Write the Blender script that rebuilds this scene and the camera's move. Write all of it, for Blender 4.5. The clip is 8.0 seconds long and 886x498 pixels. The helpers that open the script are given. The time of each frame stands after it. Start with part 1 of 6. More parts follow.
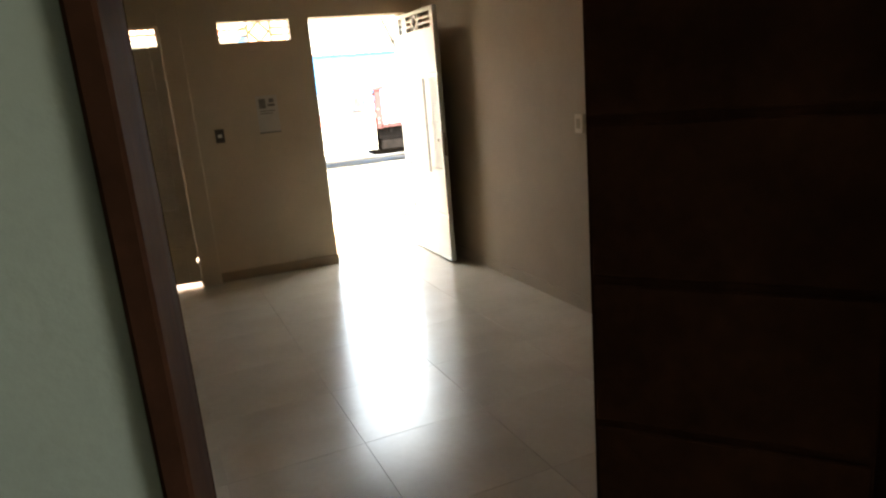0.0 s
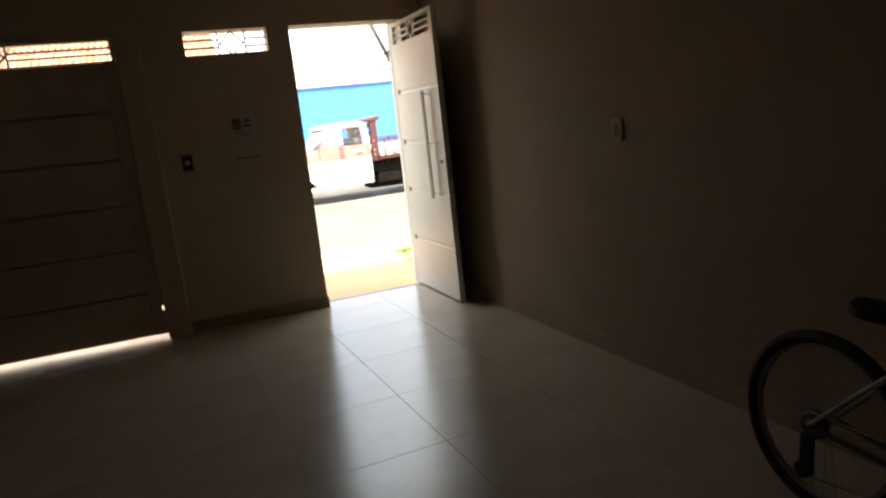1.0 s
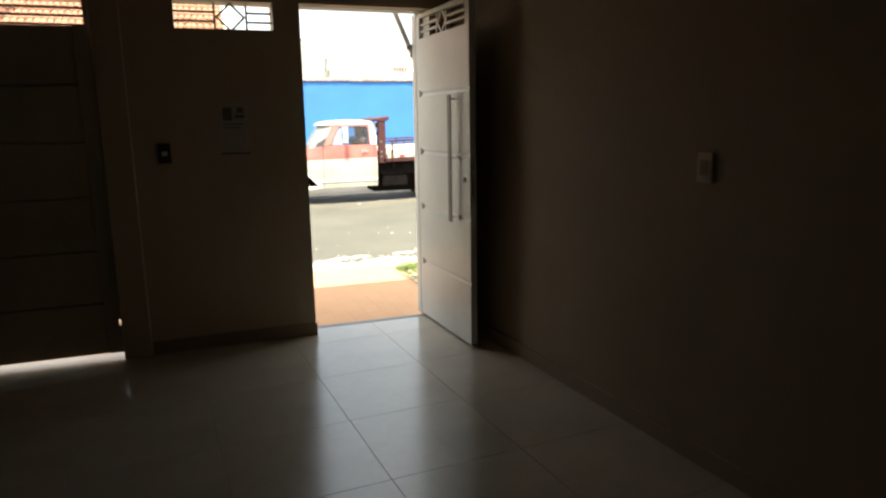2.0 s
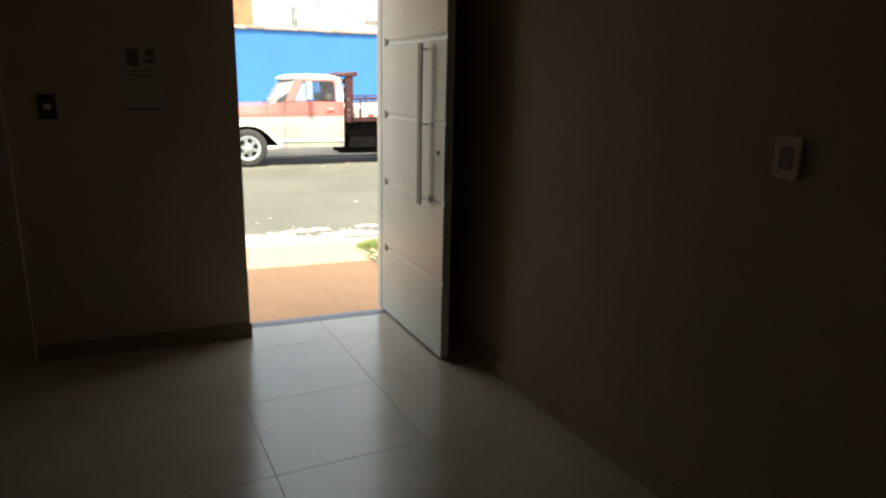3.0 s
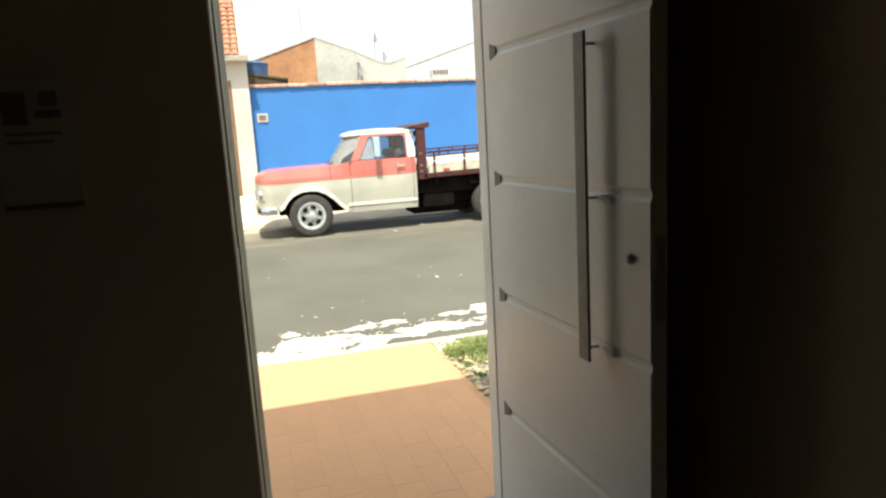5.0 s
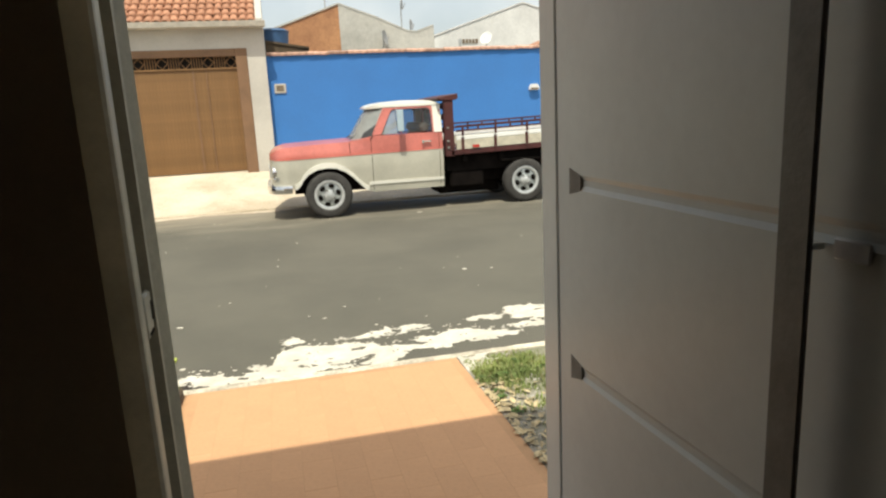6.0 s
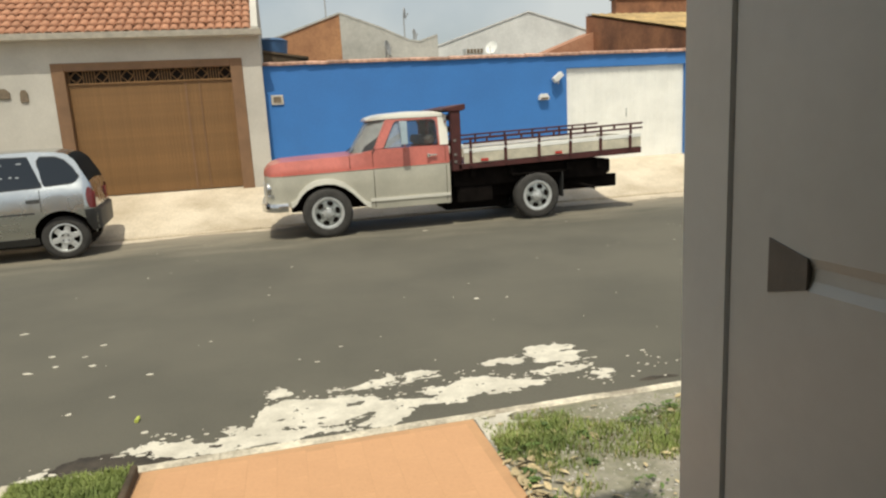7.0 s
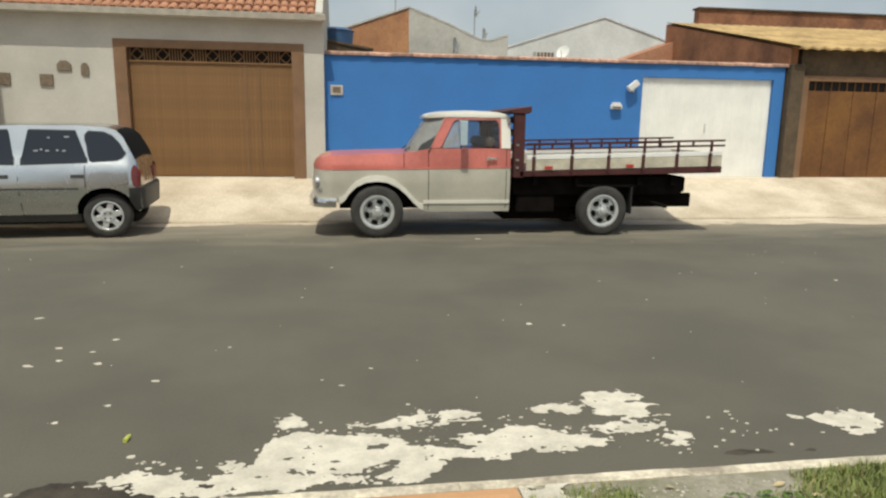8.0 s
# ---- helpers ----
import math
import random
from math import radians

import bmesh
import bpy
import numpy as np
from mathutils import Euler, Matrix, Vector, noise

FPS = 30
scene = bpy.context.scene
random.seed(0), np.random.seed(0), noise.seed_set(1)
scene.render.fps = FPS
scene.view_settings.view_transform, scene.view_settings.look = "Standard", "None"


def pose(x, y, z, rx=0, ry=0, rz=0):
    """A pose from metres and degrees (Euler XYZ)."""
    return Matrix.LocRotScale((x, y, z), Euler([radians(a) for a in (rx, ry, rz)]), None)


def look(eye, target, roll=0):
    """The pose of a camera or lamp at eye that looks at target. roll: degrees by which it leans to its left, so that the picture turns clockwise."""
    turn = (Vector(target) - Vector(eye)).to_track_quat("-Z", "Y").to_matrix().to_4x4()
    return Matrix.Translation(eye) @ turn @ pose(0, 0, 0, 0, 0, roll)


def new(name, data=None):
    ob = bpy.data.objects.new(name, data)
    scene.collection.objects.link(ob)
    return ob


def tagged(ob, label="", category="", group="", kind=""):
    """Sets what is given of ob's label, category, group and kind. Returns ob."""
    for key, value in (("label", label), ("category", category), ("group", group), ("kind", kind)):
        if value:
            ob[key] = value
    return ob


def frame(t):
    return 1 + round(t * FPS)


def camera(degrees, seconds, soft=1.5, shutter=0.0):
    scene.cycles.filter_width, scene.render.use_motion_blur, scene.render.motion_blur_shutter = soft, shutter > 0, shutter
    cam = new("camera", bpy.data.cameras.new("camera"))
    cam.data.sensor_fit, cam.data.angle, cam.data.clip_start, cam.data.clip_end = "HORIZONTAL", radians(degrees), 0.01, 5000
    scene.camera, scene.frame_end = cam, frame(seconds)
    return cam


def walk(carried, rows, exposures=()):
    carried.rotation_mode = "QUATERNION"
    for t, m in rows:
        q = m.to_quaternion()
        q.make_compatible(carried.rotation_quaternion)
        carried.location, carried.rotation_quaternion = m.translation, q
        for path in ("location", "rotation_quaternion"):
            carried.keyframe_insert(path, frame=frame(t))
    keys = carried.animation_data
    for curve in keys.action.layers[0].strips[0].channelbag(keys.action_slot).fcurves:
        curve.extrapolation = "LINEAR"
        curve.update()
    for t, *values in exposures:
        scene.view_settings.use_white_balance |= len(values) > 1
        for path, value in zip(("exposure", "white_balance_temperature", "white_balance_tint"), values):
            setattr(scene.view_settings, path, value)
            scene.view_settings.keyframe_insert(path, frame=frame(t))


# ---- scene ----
cam = camera(67.1, 8.0, 2.3)

PATH = [
    (0, (-0.991, -5.953, 1.548), (-0.364, -4.117, 1.059), -4.9),
    (0.2, (-0.964, -5.819, 1.519), (-0.454, -3.948, 1.033), -5.5),
    (0.5, (-0.885, -5.552, 1.452), (-0.303, -3.707, 0.945), -4.4),
    (0.8, (-0.785, -5.314, 1.38), (-0.067, -3.509, 0.903), -5.3),
    (0.9, (-0.728, -5.227, 1.33), (-0.005, -3.402, 0.946), -4.9),
    (1, (-0.777, -5.179, 1.377), (-0.132, -3.326, 0.99), -6.3),
    (1.2, (-0.791, -5.003, 1.426), (-0.239, -3.125, 1.013), -4.4),
    (1.5, (-0.767, -4.765, 1.441), (-0.2, -2.882, 1.077), -2.8),
    (1.7, (-0.722, -4.623, 1.422), (-0.067, -2.769, 1.058), -1.2),
    (2.8, (-0.367, -3.803, 1.403), (0.295, -1.959, 1.0), -0.5),
    (3, (-0.322, -3.624, 1.4), (0.413, -1.829, 0.913), 1.2),
    (3.2, (-0.298, -3.454, 1.4), (0.479, -1.669, 0.938), -1.0),
    (3.5, (-0.183, -3.182, 1.392), (0.544, -1.361, 0.998), -2.9),
    (3.7, (-0.155, -2.979, 1.401), (0.548, -1.144, 1.027), -3.5),
    (4, (-0.083, -2.717, 1.358), (0.636, -0.873, 1.071), -1.8),
    (4.2, (-0.083, -2.545, 1.384), (0.641, -0.725, 0.978), -3.3),
    (4.5, (0.016, -2.285, 1.392), (0.744, -0.457, 1.031), -2.5),
    (4.7, (0.044, -2.135, 1.382), (0.592, -0.24, 1.051), -3.0),
    (5.8, (0.241, -1.217, 1.358), (0.759, 0.672, 0.956), -3.4),
    (6, (0.29, -1.063, 1.365), (0.743, 0.84, 0.947), -2.9),
    (6.2, (0.32, -0.913, 1.356), (0.745, 0.991, 0.915), -1.1),
    (6.4, (0.337, -0.766, 1.351), (0.833, 1.13, 0.95), -1.0),
    (6.5, (0.355, -0.684, 1.35), (0.89, 1.197, 0.931), 0.1),
    (6.7, (0.373, -0.539, 1.363), (0.92, 1.332, 0.914), -1.0),
    (7, (0.414, -0.361, 1.358), (0.86, 1.551, 0.974), -3.2),
    (7.2, (0.472, -0.225, 1.345), (0.794, 1.709, 0.948), -4.0),
    (7.3, (0.501, -0.157, 1.338), (0.725, 1.777, 0.881), -4.5),
    (7.5, (0.556, -0.022, 1.323), (0.761, 1.913, 0.862), -2.6),
    (7.7, (0.551, 0.09, 1.325), (0.798, 2.036, 0.933), -0.7),
    (8, (0.543, 0.256, 1.325), (0.838, 2.199, 0.951), 0.8),
]
EXPOSURES = [
    (0, 4.2, 6700, 3), (0.2, 3.3, 6700, 3), (0.5, 2.3, 6800, 4), (0.8, 2.3, 6800, 5), (1.0, 2.4, 6800, 6), (1.3, 2.08, 6700, 4), (1.7, 1.68, 6700, 3), (3.0, 1.5, 6600, 1), (4.0, 1.25, 6600, 1),
    (4.7, 0.95, 6600, 1), (5.8, 0.42, 6600, 1), (6.0, 0.18, 6700, 3), (6.5, -0.06, 6700, 3), (7.0, -0.28, 6750, 3), (7.5, -0.42, 6700, 3), (8.0, -0.37, 6550, 3),
]
walk(cam, [(t, look(eye, target, roll)) for t, eye, target, roll in PATH], EXPOSURES)

# ---- world, sun, exposure ----
SUN_FROM = Vector((-0.12, -0.42, 0.907)).normalized()
world = bpy.data.worlds.new("world")
scene.world = world
world.use_nodes = True
wn = world.node_tree.nodes
sky = wn.new("ShaderNodeTexSky")
sky.sky_type = "NISHITA"
sky.sun_disc = False
sky.sun_elevation = math.asin(SUN_FROM.z)
sky.sun_rotation = math.atan2(SUN_FROM.x, SUN_FROM.y)
sky.dust_density = 4.0
sky.air_density = 1.0
# thin bright haze and cloud over the blue
sky_co, cloud, cover, haze = wn.new("ShaderNodeTexCoord"), wn.new("ShaderNodeTexNoise"), wn.new("ShaderNodeMapRange"), wn.new("ShaderNodeMix")
cloud.inputs["Scale"].default_value = 2.6
cloud.inputs["Detail"].default_value = 7
cover.inputs[1].default_value, cover.inputs[2].default_value = 0.35, 0.62
cover.inputs[3].default_value, cover.inputs[4].default_value = 0.3, 0.85
haze.data_type = "RGBA"
haze.inputs[7].default_value = (5.7, 5.8, 6.0, 1)
world.node_tree.links.new(sky_co.outputs["Generated"], cloud.inputs["Vector"])
world.node_tree.links.new(cloud.outputs[0], cover.inputs[0])
world.node_tree.links.new(cover.outputs[0], haze.inputs[0])
world.node_tree.links.new(sky.outputs[0], haze.inputs[6])
world.node_tree.links.new(haze.outputs[2], wn["Background"].inputs[0])
wn["Background"].inputs[1].default_value = 0.15
sun = new("sun", bpy.data.lights.new("sun", "SUN"))
sun.data.energy = 3.95
sun.data.angle = radians(0.6)
sun.data.color = (1.0, 0.95, 0.86)
sun.matrix_world = look(SUN_FROM * 40, (0, 0, 0))

# daylight that comes in by the window of the room behind
pane_light = new("window_light", bpy.data.lights.new("window_light", "AREA"))
pane_light.data.shape, pane_light.data.size, pane_light.data.size_y = "RECTANGLE", 1.1, 1.0
pane_light.data.energy = 1.5
pane_light.data.color = (0.95, 1.0, 0.88)
pane_light.matrix_world = look((1.5, -7.3, 1.55), (-0.6, -5.0, 0.0))

# ---- materials ----
def mat(name, color, rough=0.6, metal=0.0, var=0.12, scale=6.0, fine=60.0, bump=0.1, tint=None, spec=None, island=0.0, coat=0.0):
    """Base colour with broad stains and fine grain, roughness variation and a fine relief."""
    m = bpy.data.materials.new(name)
    m.use_nodes = True
    t, n = m.node_tree, m.node_tree.nodes
    p = n["Principled BSDF"]
    co = n.new("ShaderNodeTexCoord")
    big, small = n.new("ShaderNodeTexNoise"), n.new("ShaderNodeTexNoise")
    for k, s, d in ((big, scale, 5), (small, fine, 3)):
        k.inputs["Scale"].default_value = s
        k.inputs["Detail"].default_value = d
        k.inputs["Roughness"].default_value = 0.62
        t.links.new(co.outputs["Object"], k.inputs["Vector"])
    a, b = n.new("ShaderNodeMix"), n.new("ShaderNodeMix")
    a.data_type = b.data_type = "RGBA"
    dark = tint or tuple(c * (1 - 2.2 * var) for c in color)
    light = tuple(min(1, c * (1 + 0.8 * var)) for c in color)
    a.inputs[6].default_value, a.inputs[7].default_value = (*dark, 1), (*light, 1)
    ramp = n.new("ShaderNodeValToRGB")
    ramp.color_ramp.elements[0].position, ramp.color_ramp.elements[1].position = 0.33, 0.62
    t.links.new(big.outputs[0], ramp.inputs[0])
    t.links.new(ramp.outputs[0], a.inputs[0])
    b.blend_type = "MULTIPLY"
    b.inputs[0].default_value = min(1, var * 3)
    t.links.new(a.outputs[2], b.inputs[6])
    grain = n.new("ShaderNodeMapRange")
    grain.inputs[1].default_value, grain.inputs[2].default_value = 0.3, 0.7
    grain.inputs[3].default_value, grain.inputs[4].default_value = 0.7, 1.1
    t.links.new(small.outputs[0], grain.inputs[0])
    t.links.new(grain.outputs[0], b.inputs[7])
    last = b
    if island:
        info, v = n.new("ShaderNodeObjectInfo"), n.new("ShaderNodeMapRange")
        v.inputs[3].default_value, v.inputs[4].default_value = 1 - island, 1 + island * 0.6
        t.links.new(info.outputs["Random"], v.inputs[0])
        c = n.new("ShaderNodeMix")
        c.data_type, c.blend_type = "RGBA", "MULTIPLY"
        c.inputs[0].default_value = 1
        t.links.new(b.outputs[2], c.inputs[6])
        t.links.new(v.outputs[0], c.inputs[7])
        last = c
    t.links.new(last.outputs[2], p.inputs["Base Color"])
    r = n.new("ShaderNodeMapRange")
    r.inputs[3].default_value, r.inputs[4].default_value = max(0.02, rough * 0.85), min(1, rough * 1.15)
    t.links.new(big.outputs[0], r.inputs[0])
    t.links.new(r.outputs[0], p.inputs["Roughness"])
    p.inputs["Metallic"].default_value = metal
    if spec is not None:
        p.inputs["Specular IOR Level"].default_value = spec
    p.inputs["Coat Weight"].default_value = coat
    p.inputs["Coat Roughness"].default_value = 0.08
    if bump:
        k = n.new("ShaderNodeBump")
        k.inputs["Strength"].default_value = bump
        k.inputs["Distance"].default_value = 0.01
        t.links.new(small.outputs[0], k.inputs["Height"])
        t.links.new(k.outputs[0], p.inputs["Normal"])
    return m


M = {}
# Cream darkened below real paint; the walls' dimness is put into the colour.
M["wall_in"] = mat("dimmed_cream_wall", (0.32, 0.245, 0.165), 0.75, var=0.06, scale=1.5, fine=90, bump=0.12)
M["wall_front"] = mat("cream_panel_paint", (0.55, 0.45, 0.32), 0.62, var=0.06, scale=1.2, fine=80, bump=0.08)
M["wall_back"] = mat("white_green_wall", (0.285, 0.31, 0.275), 0.7, var=0.05, scale=1.3, bump=0.08)
M["ceiling"] = mat("ceiling_paint", (0.42, 0.37, 0.31), 0.85, var=0.06, scale=1.0)
M["tile"] = mat("porcelain_tile", (0.46, 0.385, 0.29), 0.22, var=0.04, scale=2.5, fine=30, bump=0.012, island=0.03, spec=0.75)
M["grout"] = mat("tile_grout", (0.36, 0.30, 0.235), 0.5, var=0.06)
M["darkwood"] = mat("dark_stained_wood", (0.034, 0.014, 0.008), 0.85, var=0.22, scale=4, fine=25, bump=0.04, spec=0.03)
M["gate_in"] = mat("beige_gate_paint", (0.54, 0.455, 0.35), 0.5, var=0.08, scale=2)
M["doorpaint"] = mat("white_door_enamel", (0.70, 0.72, 0.68), 0.34, var=0.035, scale=2.2, fine=40, bump=0.03)
M["slotdark"] = mat("slot_shadow_grey", (0.22, 0.20, 0.17), 0.7, var=0.1)
M["handle"] = mat("dark_bronze_bar", (0.24, 0.232, 0.21), 0.5, metal=0.1, var=0.1, scale=10)
M["chrome"] = mat("chrome", (0.72, 0.72, 0.72), 0.16, metal=1.0, var=0.06, scale=12, bump=0.02)
M["frame_metal"] = mat("grey_frame_paint", (0.42, 0.39, 0.31), 0.45, var=0.1, scale=5)
M["sill"] = mat("grey_slate_sill", (0.17, 0.19, 0.23), 0.5, var=0.12, scale=7, bump=0.08)
M["terracotta"] = mat("terracotta_paver", (0.62, 0.345, 0.18), 0.85, var=0.07, scale=1.3, fine=55, bump=0.1, island=0.025, tint=(0.56, 0.305, 0.155))
M["terragrout"] = mat("paver_mortar", (0.54, 0.305, 0.155), 0.9, var=0.06, scale=5)
M["kerb"] = mat("limed_concrete_kerb", (0.66, 0.59, 0.46), 0.9, var=0.2, scale=5, fine=40, bump=0.4, tint=(0.34, 0.29, 0.22))
M["lime"] = mat("chipped_white_lime", (0.64, 0.59, 0.49), 0.9, var=0.1, scale=7, fine=50, bump=0.3, tint=(0.52, 0.475, 0.39))
M["soil"] = mat("dry_gravel_soil", (0.30, 0.27, 0.215), 0.95, var=0.25, scale=3, fine=35, bump=0.8, tint=(0.19, 0.185, 0.11))
M["grass"] = mat("grass_blades", (0.26, 0.305, 0.085), 0.7, var=0.2, scale=3, fine=30, bump=0, tint=(0.12, 0.17, 0.04))
M["grass_dry"] = mat("dry_grass_blades", (0.34, 0.30, 0.13), 0.8, var=0.25, scale=6, bump=0)
M["weed"] = mat("weed_leaf", (0.11, 0.175, 0.035), 0.6, var=0.2, scale=9, bump=0, tint=(0.06, 0.105, 0.024))
M["damp"] = mat("damp_dirt", (0.065, 0.052, 0.038), 0.9, var=0.25, scale=6, bump=0.3)
M["leaf"] = mat("dry_fallen_leaf", (0.66, 0.52, 0.30), 0.8, var=0.25, scale=9, island=0.3, bump=0.1)
M["pebble"] = mat("pale_pebble", (0.50, 0.46, 0.40), 0.9, var=0.2, scale=20, bump=0.1)
M["sidewalk"] = mat("dusty_concrete_pavement", (0.585, 0.50, 0.385), 0.92, var=0.2, scale=1.1, fine=30, bump=0.35, tint=(0.47, 0.385, 0.275))
M["house_white"] = mat("white_facade_paint", (0.55, 0.515, 0.455), 0.85, var=0.08, scale=0.8, fine=40, bump=0.2)
M["brown_paint"] = mat("brown_frame_paint", (0.225, 0.125, 0.066), 0.65, var=0.08, scale=3)
M["brown_gate"] = mat("brown_gate_enamel", (0.225, 0.118, 0.044), 0.55, var=0.1, scale=2.5, fine=25, bump=0.05, island=0.05)
# Black for sheets that stand in for shade behind gate openings.
M["blackvoid"] = mat("gap_shade_black", (0.015, 0.012, 0.01), 0.9, var=0.1)
M["rooftile"] = mat("orange_roof_tile", (0.44, 0.22, 0.13), 0.85, var=0.15, scale=4, fine=25, bump=0.25, island=0.16, tint=(0.41, 0.185, 0.105))
M["gutter"] = mat("pale_gutter", (0.55, 0.50, 0.42), 0.6, var=0.1)
M["blue"] = mat("blue_wall_paint", (0.046, 0.187, 0.50), 0.8, var=0.06, scale=0.9, fine=30, bump=0.15, tint=(0.043, 0.172, 0.465))
M["whitegate"] = mat("white_sheet_gate", (0.86, 0.85, 0.80), 0.6, var=0.04, scale=2)
M["captile"] = mat("clay_cap_tile", (0.50, 0.30, 0.22), 0.9, var=0.25, scale=9, island=0.4, bump=0.2)
M["brick"] = mat("raw_brick_wall", (0.34, 0.15, 0.075), 0.95, var=0.25, scale=1.2, fine=14, bump=0.4, tint=(0.18, 0.08, 0.045))
M["brick_orange"] = mat("raw_orange_brick", (0.46, 0.235, 0.115), 0.95, var=0.2, scale=1.2, fine=14, bump=0.4, tint=(0.32, 0.145, 0.075))
M["cement"] = mat("grey_cement_render", (0.54, 0.52, 0.47), 0.95, var=0.12, scale=0.8, fine=12, bump=0.3)
M["cement_light"] = mat("light_cement_render", (0.74, 0.73, 0.70), 0.95, var=0.1, scale=0.7, fine=12, bump=0.2)
M["tanroof"] = mat("tan_fibre_roof", (0.50, 0.34, 0.15), 0.9, var=0.18, scale=1.5, fine=18, bump=0.3)
M["woodgate"] = mat("weathered_brown_gate", (0.18, 0.08, 0.019), 0.65, var=0.22, scale=1.1, fine=16, bump=0.1, tint=(0.10, 0.037, 0.011))
M["brown_wall"] = mat("stained_brown_wall", (0.115, 0.08, 0.048), 0.9, var=0.25, scale=1.6, fine=20, bump=0.3)
M["pole"] = mat("concrete_pole", (0.40, 0.36, 0.30), 0.9, var=0.15, scale=3, bump=0.3)
M["truck_red"] = mat("faded_red_paint", (0.58, 0.165, 0.13), 0.38, var=0.1, scale=2.5, fine=30, bump=0.015, coat=0.45)
M["truck_beige"] = mat("cream_truck_paint", (0.475, 0.45, 0.37), 0.4, var=0.05, scale=2.5, fine=30, bump=0.015, coat=0.3)
M["truck_white"] = mat("white_roof_paint", (0.78, 0.75, 0.66), 0.35, var=0.04, scale=3, bump=0.01, coat=0.3)
M["maroon"] = mat("maroon_painted_wood", (0.075, 0.018, 0.016), 0.5, var=0.15, scale=5, bump=0.08)
M["bed_board"] = mat("cream_painted_board", (0.60, 0.55, 0.43), 0.55, var=0.12, scale=4, bump=0.08)
M["black"] = mat("black_rubber", (0.018, 0.017, 0.016), 0.85, var=0.15, scale=8, bump=0.15)
M["plastic"] = mat("dark_grey_plastic", (0.045, 0.045, 0.045), 0.55, var=0.1, scale=8, bump=0.05)
M["tyre"] = mat("dusty_tyre_rubber", (0.05, 0.046, 0.042), 0.9, var=0.15, scale=9, bump=0.15)
# Near black holds the shade of undersides, gaps and recesses in its colour.
M["under"] = mat("shade_black", (0.010, 0.008, 0.007), 0.95, var=0.2, scale=6, spec=0.05)
M["rim"] = mat("painted_steel_rim", (0.66, 0.67, 0.66), 0.32, metal=0.5, var=0.08, scale=12)
M["steel_dark"] = mat("dulled_chrome_wheel_disc", (0.54, 0.57, 0.56), 0.35, metal=0.7, var=0.25, scale=18, bump=0.05)
M["car_silver"] = mat("silver_car_paint", (0.63, 0.66, 0.67), 0.27, metal=1.0, var=0.03, scale=2, fine=120, bump=0, coat=0.6)
M["redlamp"] = mat("red_lamp_lens", (0.17, 0.018, 0.018), 0.15, var=0.08, scale=20, coat=0.5)
M["clearlamp"] = mat("clear_lamp_lens", (0.32, 0.31, 0.28), 0.2, var=0.05, scale=20, coat=0.5)
M["redreflector"] = mat("red_reflector", (0.5, 0.04, 0.03), 0.3, var=0.05, scale=20)
M["paper"] = mat("printed_paper", (0.52, 0.48, 0.41), 0.7, var=0.04, scale=6)
M["print"] = mat("grey_print", (0.19, 0.17, 0.15), 0.7, var=0.15, scale=20)
M["whiteplastic"] = mat("white_plastic", (0.72, 0.71, 0.68), 0.4, var=0.03, scale=10)
M["brownplate"] = mat("brown_switch_plate", (0.05, 0.035, 0.025), 0.4, var=0.1, scale=15)
M["plaque"] = mat("grey_brown_plaque", (0.20, 0.15, 0.10), 0.7, var=0.15, scale=15)
M["bluetank"] = mat("blue_water_tank", (0.05, 0.12, 0.25), 0.5, var=0.1)
M["dish"] = mat("grey_dish_metal", (0.42, 0.42, 0.42), 0.5, metal=0.3, var=0.1)
M["soapmark"] = mat("white_glass_marker", (0.36, 0.38, 0.40), 0.8, var=0.1, scale=20)
M["litter"] = mat("yellow_green_litter", (0.55, 0.60, 0.12), 0.6, var=0.1)


def glass_mat(name, color, rough=0.03, mix=0.75):
    """Tinted glass: part clear, part dark film."""
    m = bpy.data.materials.new(name)
    m.use_nodes = True
    t, n = m.node_tree, m.node_tree.nodes
    p = n["Principled BSDF"]
    p.inputs["Base Color"].default_value = (*color, 1)
    p.inputs["Roughness"].default_value = rough
    p.inputs["Transmission Weight"].default_value = 1 - mix
    p.inputs["IOR"].default_value = 1.45
    p.inputs["Specular IOR Level"].default_value = 0.5
    k = n.new("ShaderNodeTexNoise")
    k.inputs["Scale"].default_value = 3.0
    r = n.new("ShaderNodeMapRange")
    r.inputs[3].default_value, r.inputs[4].default_value = rough, rough + 0.06
    t.links.new(k.outputs[0], r.inputs[0])
    t.links.new(r.outputs[0], p.inputs["Roughness"])
    return m


M["glass_dark"] = glass_mat("tinted_car_glass", (0.020, 0.028, 0.040), 0.03, 0.8)
M["glass_rear"] = mat("dark_rear_glass", (0.012, 0.014, 0.016), 0.75, var=0.1, scale=6, bump=0, spec=0.08)


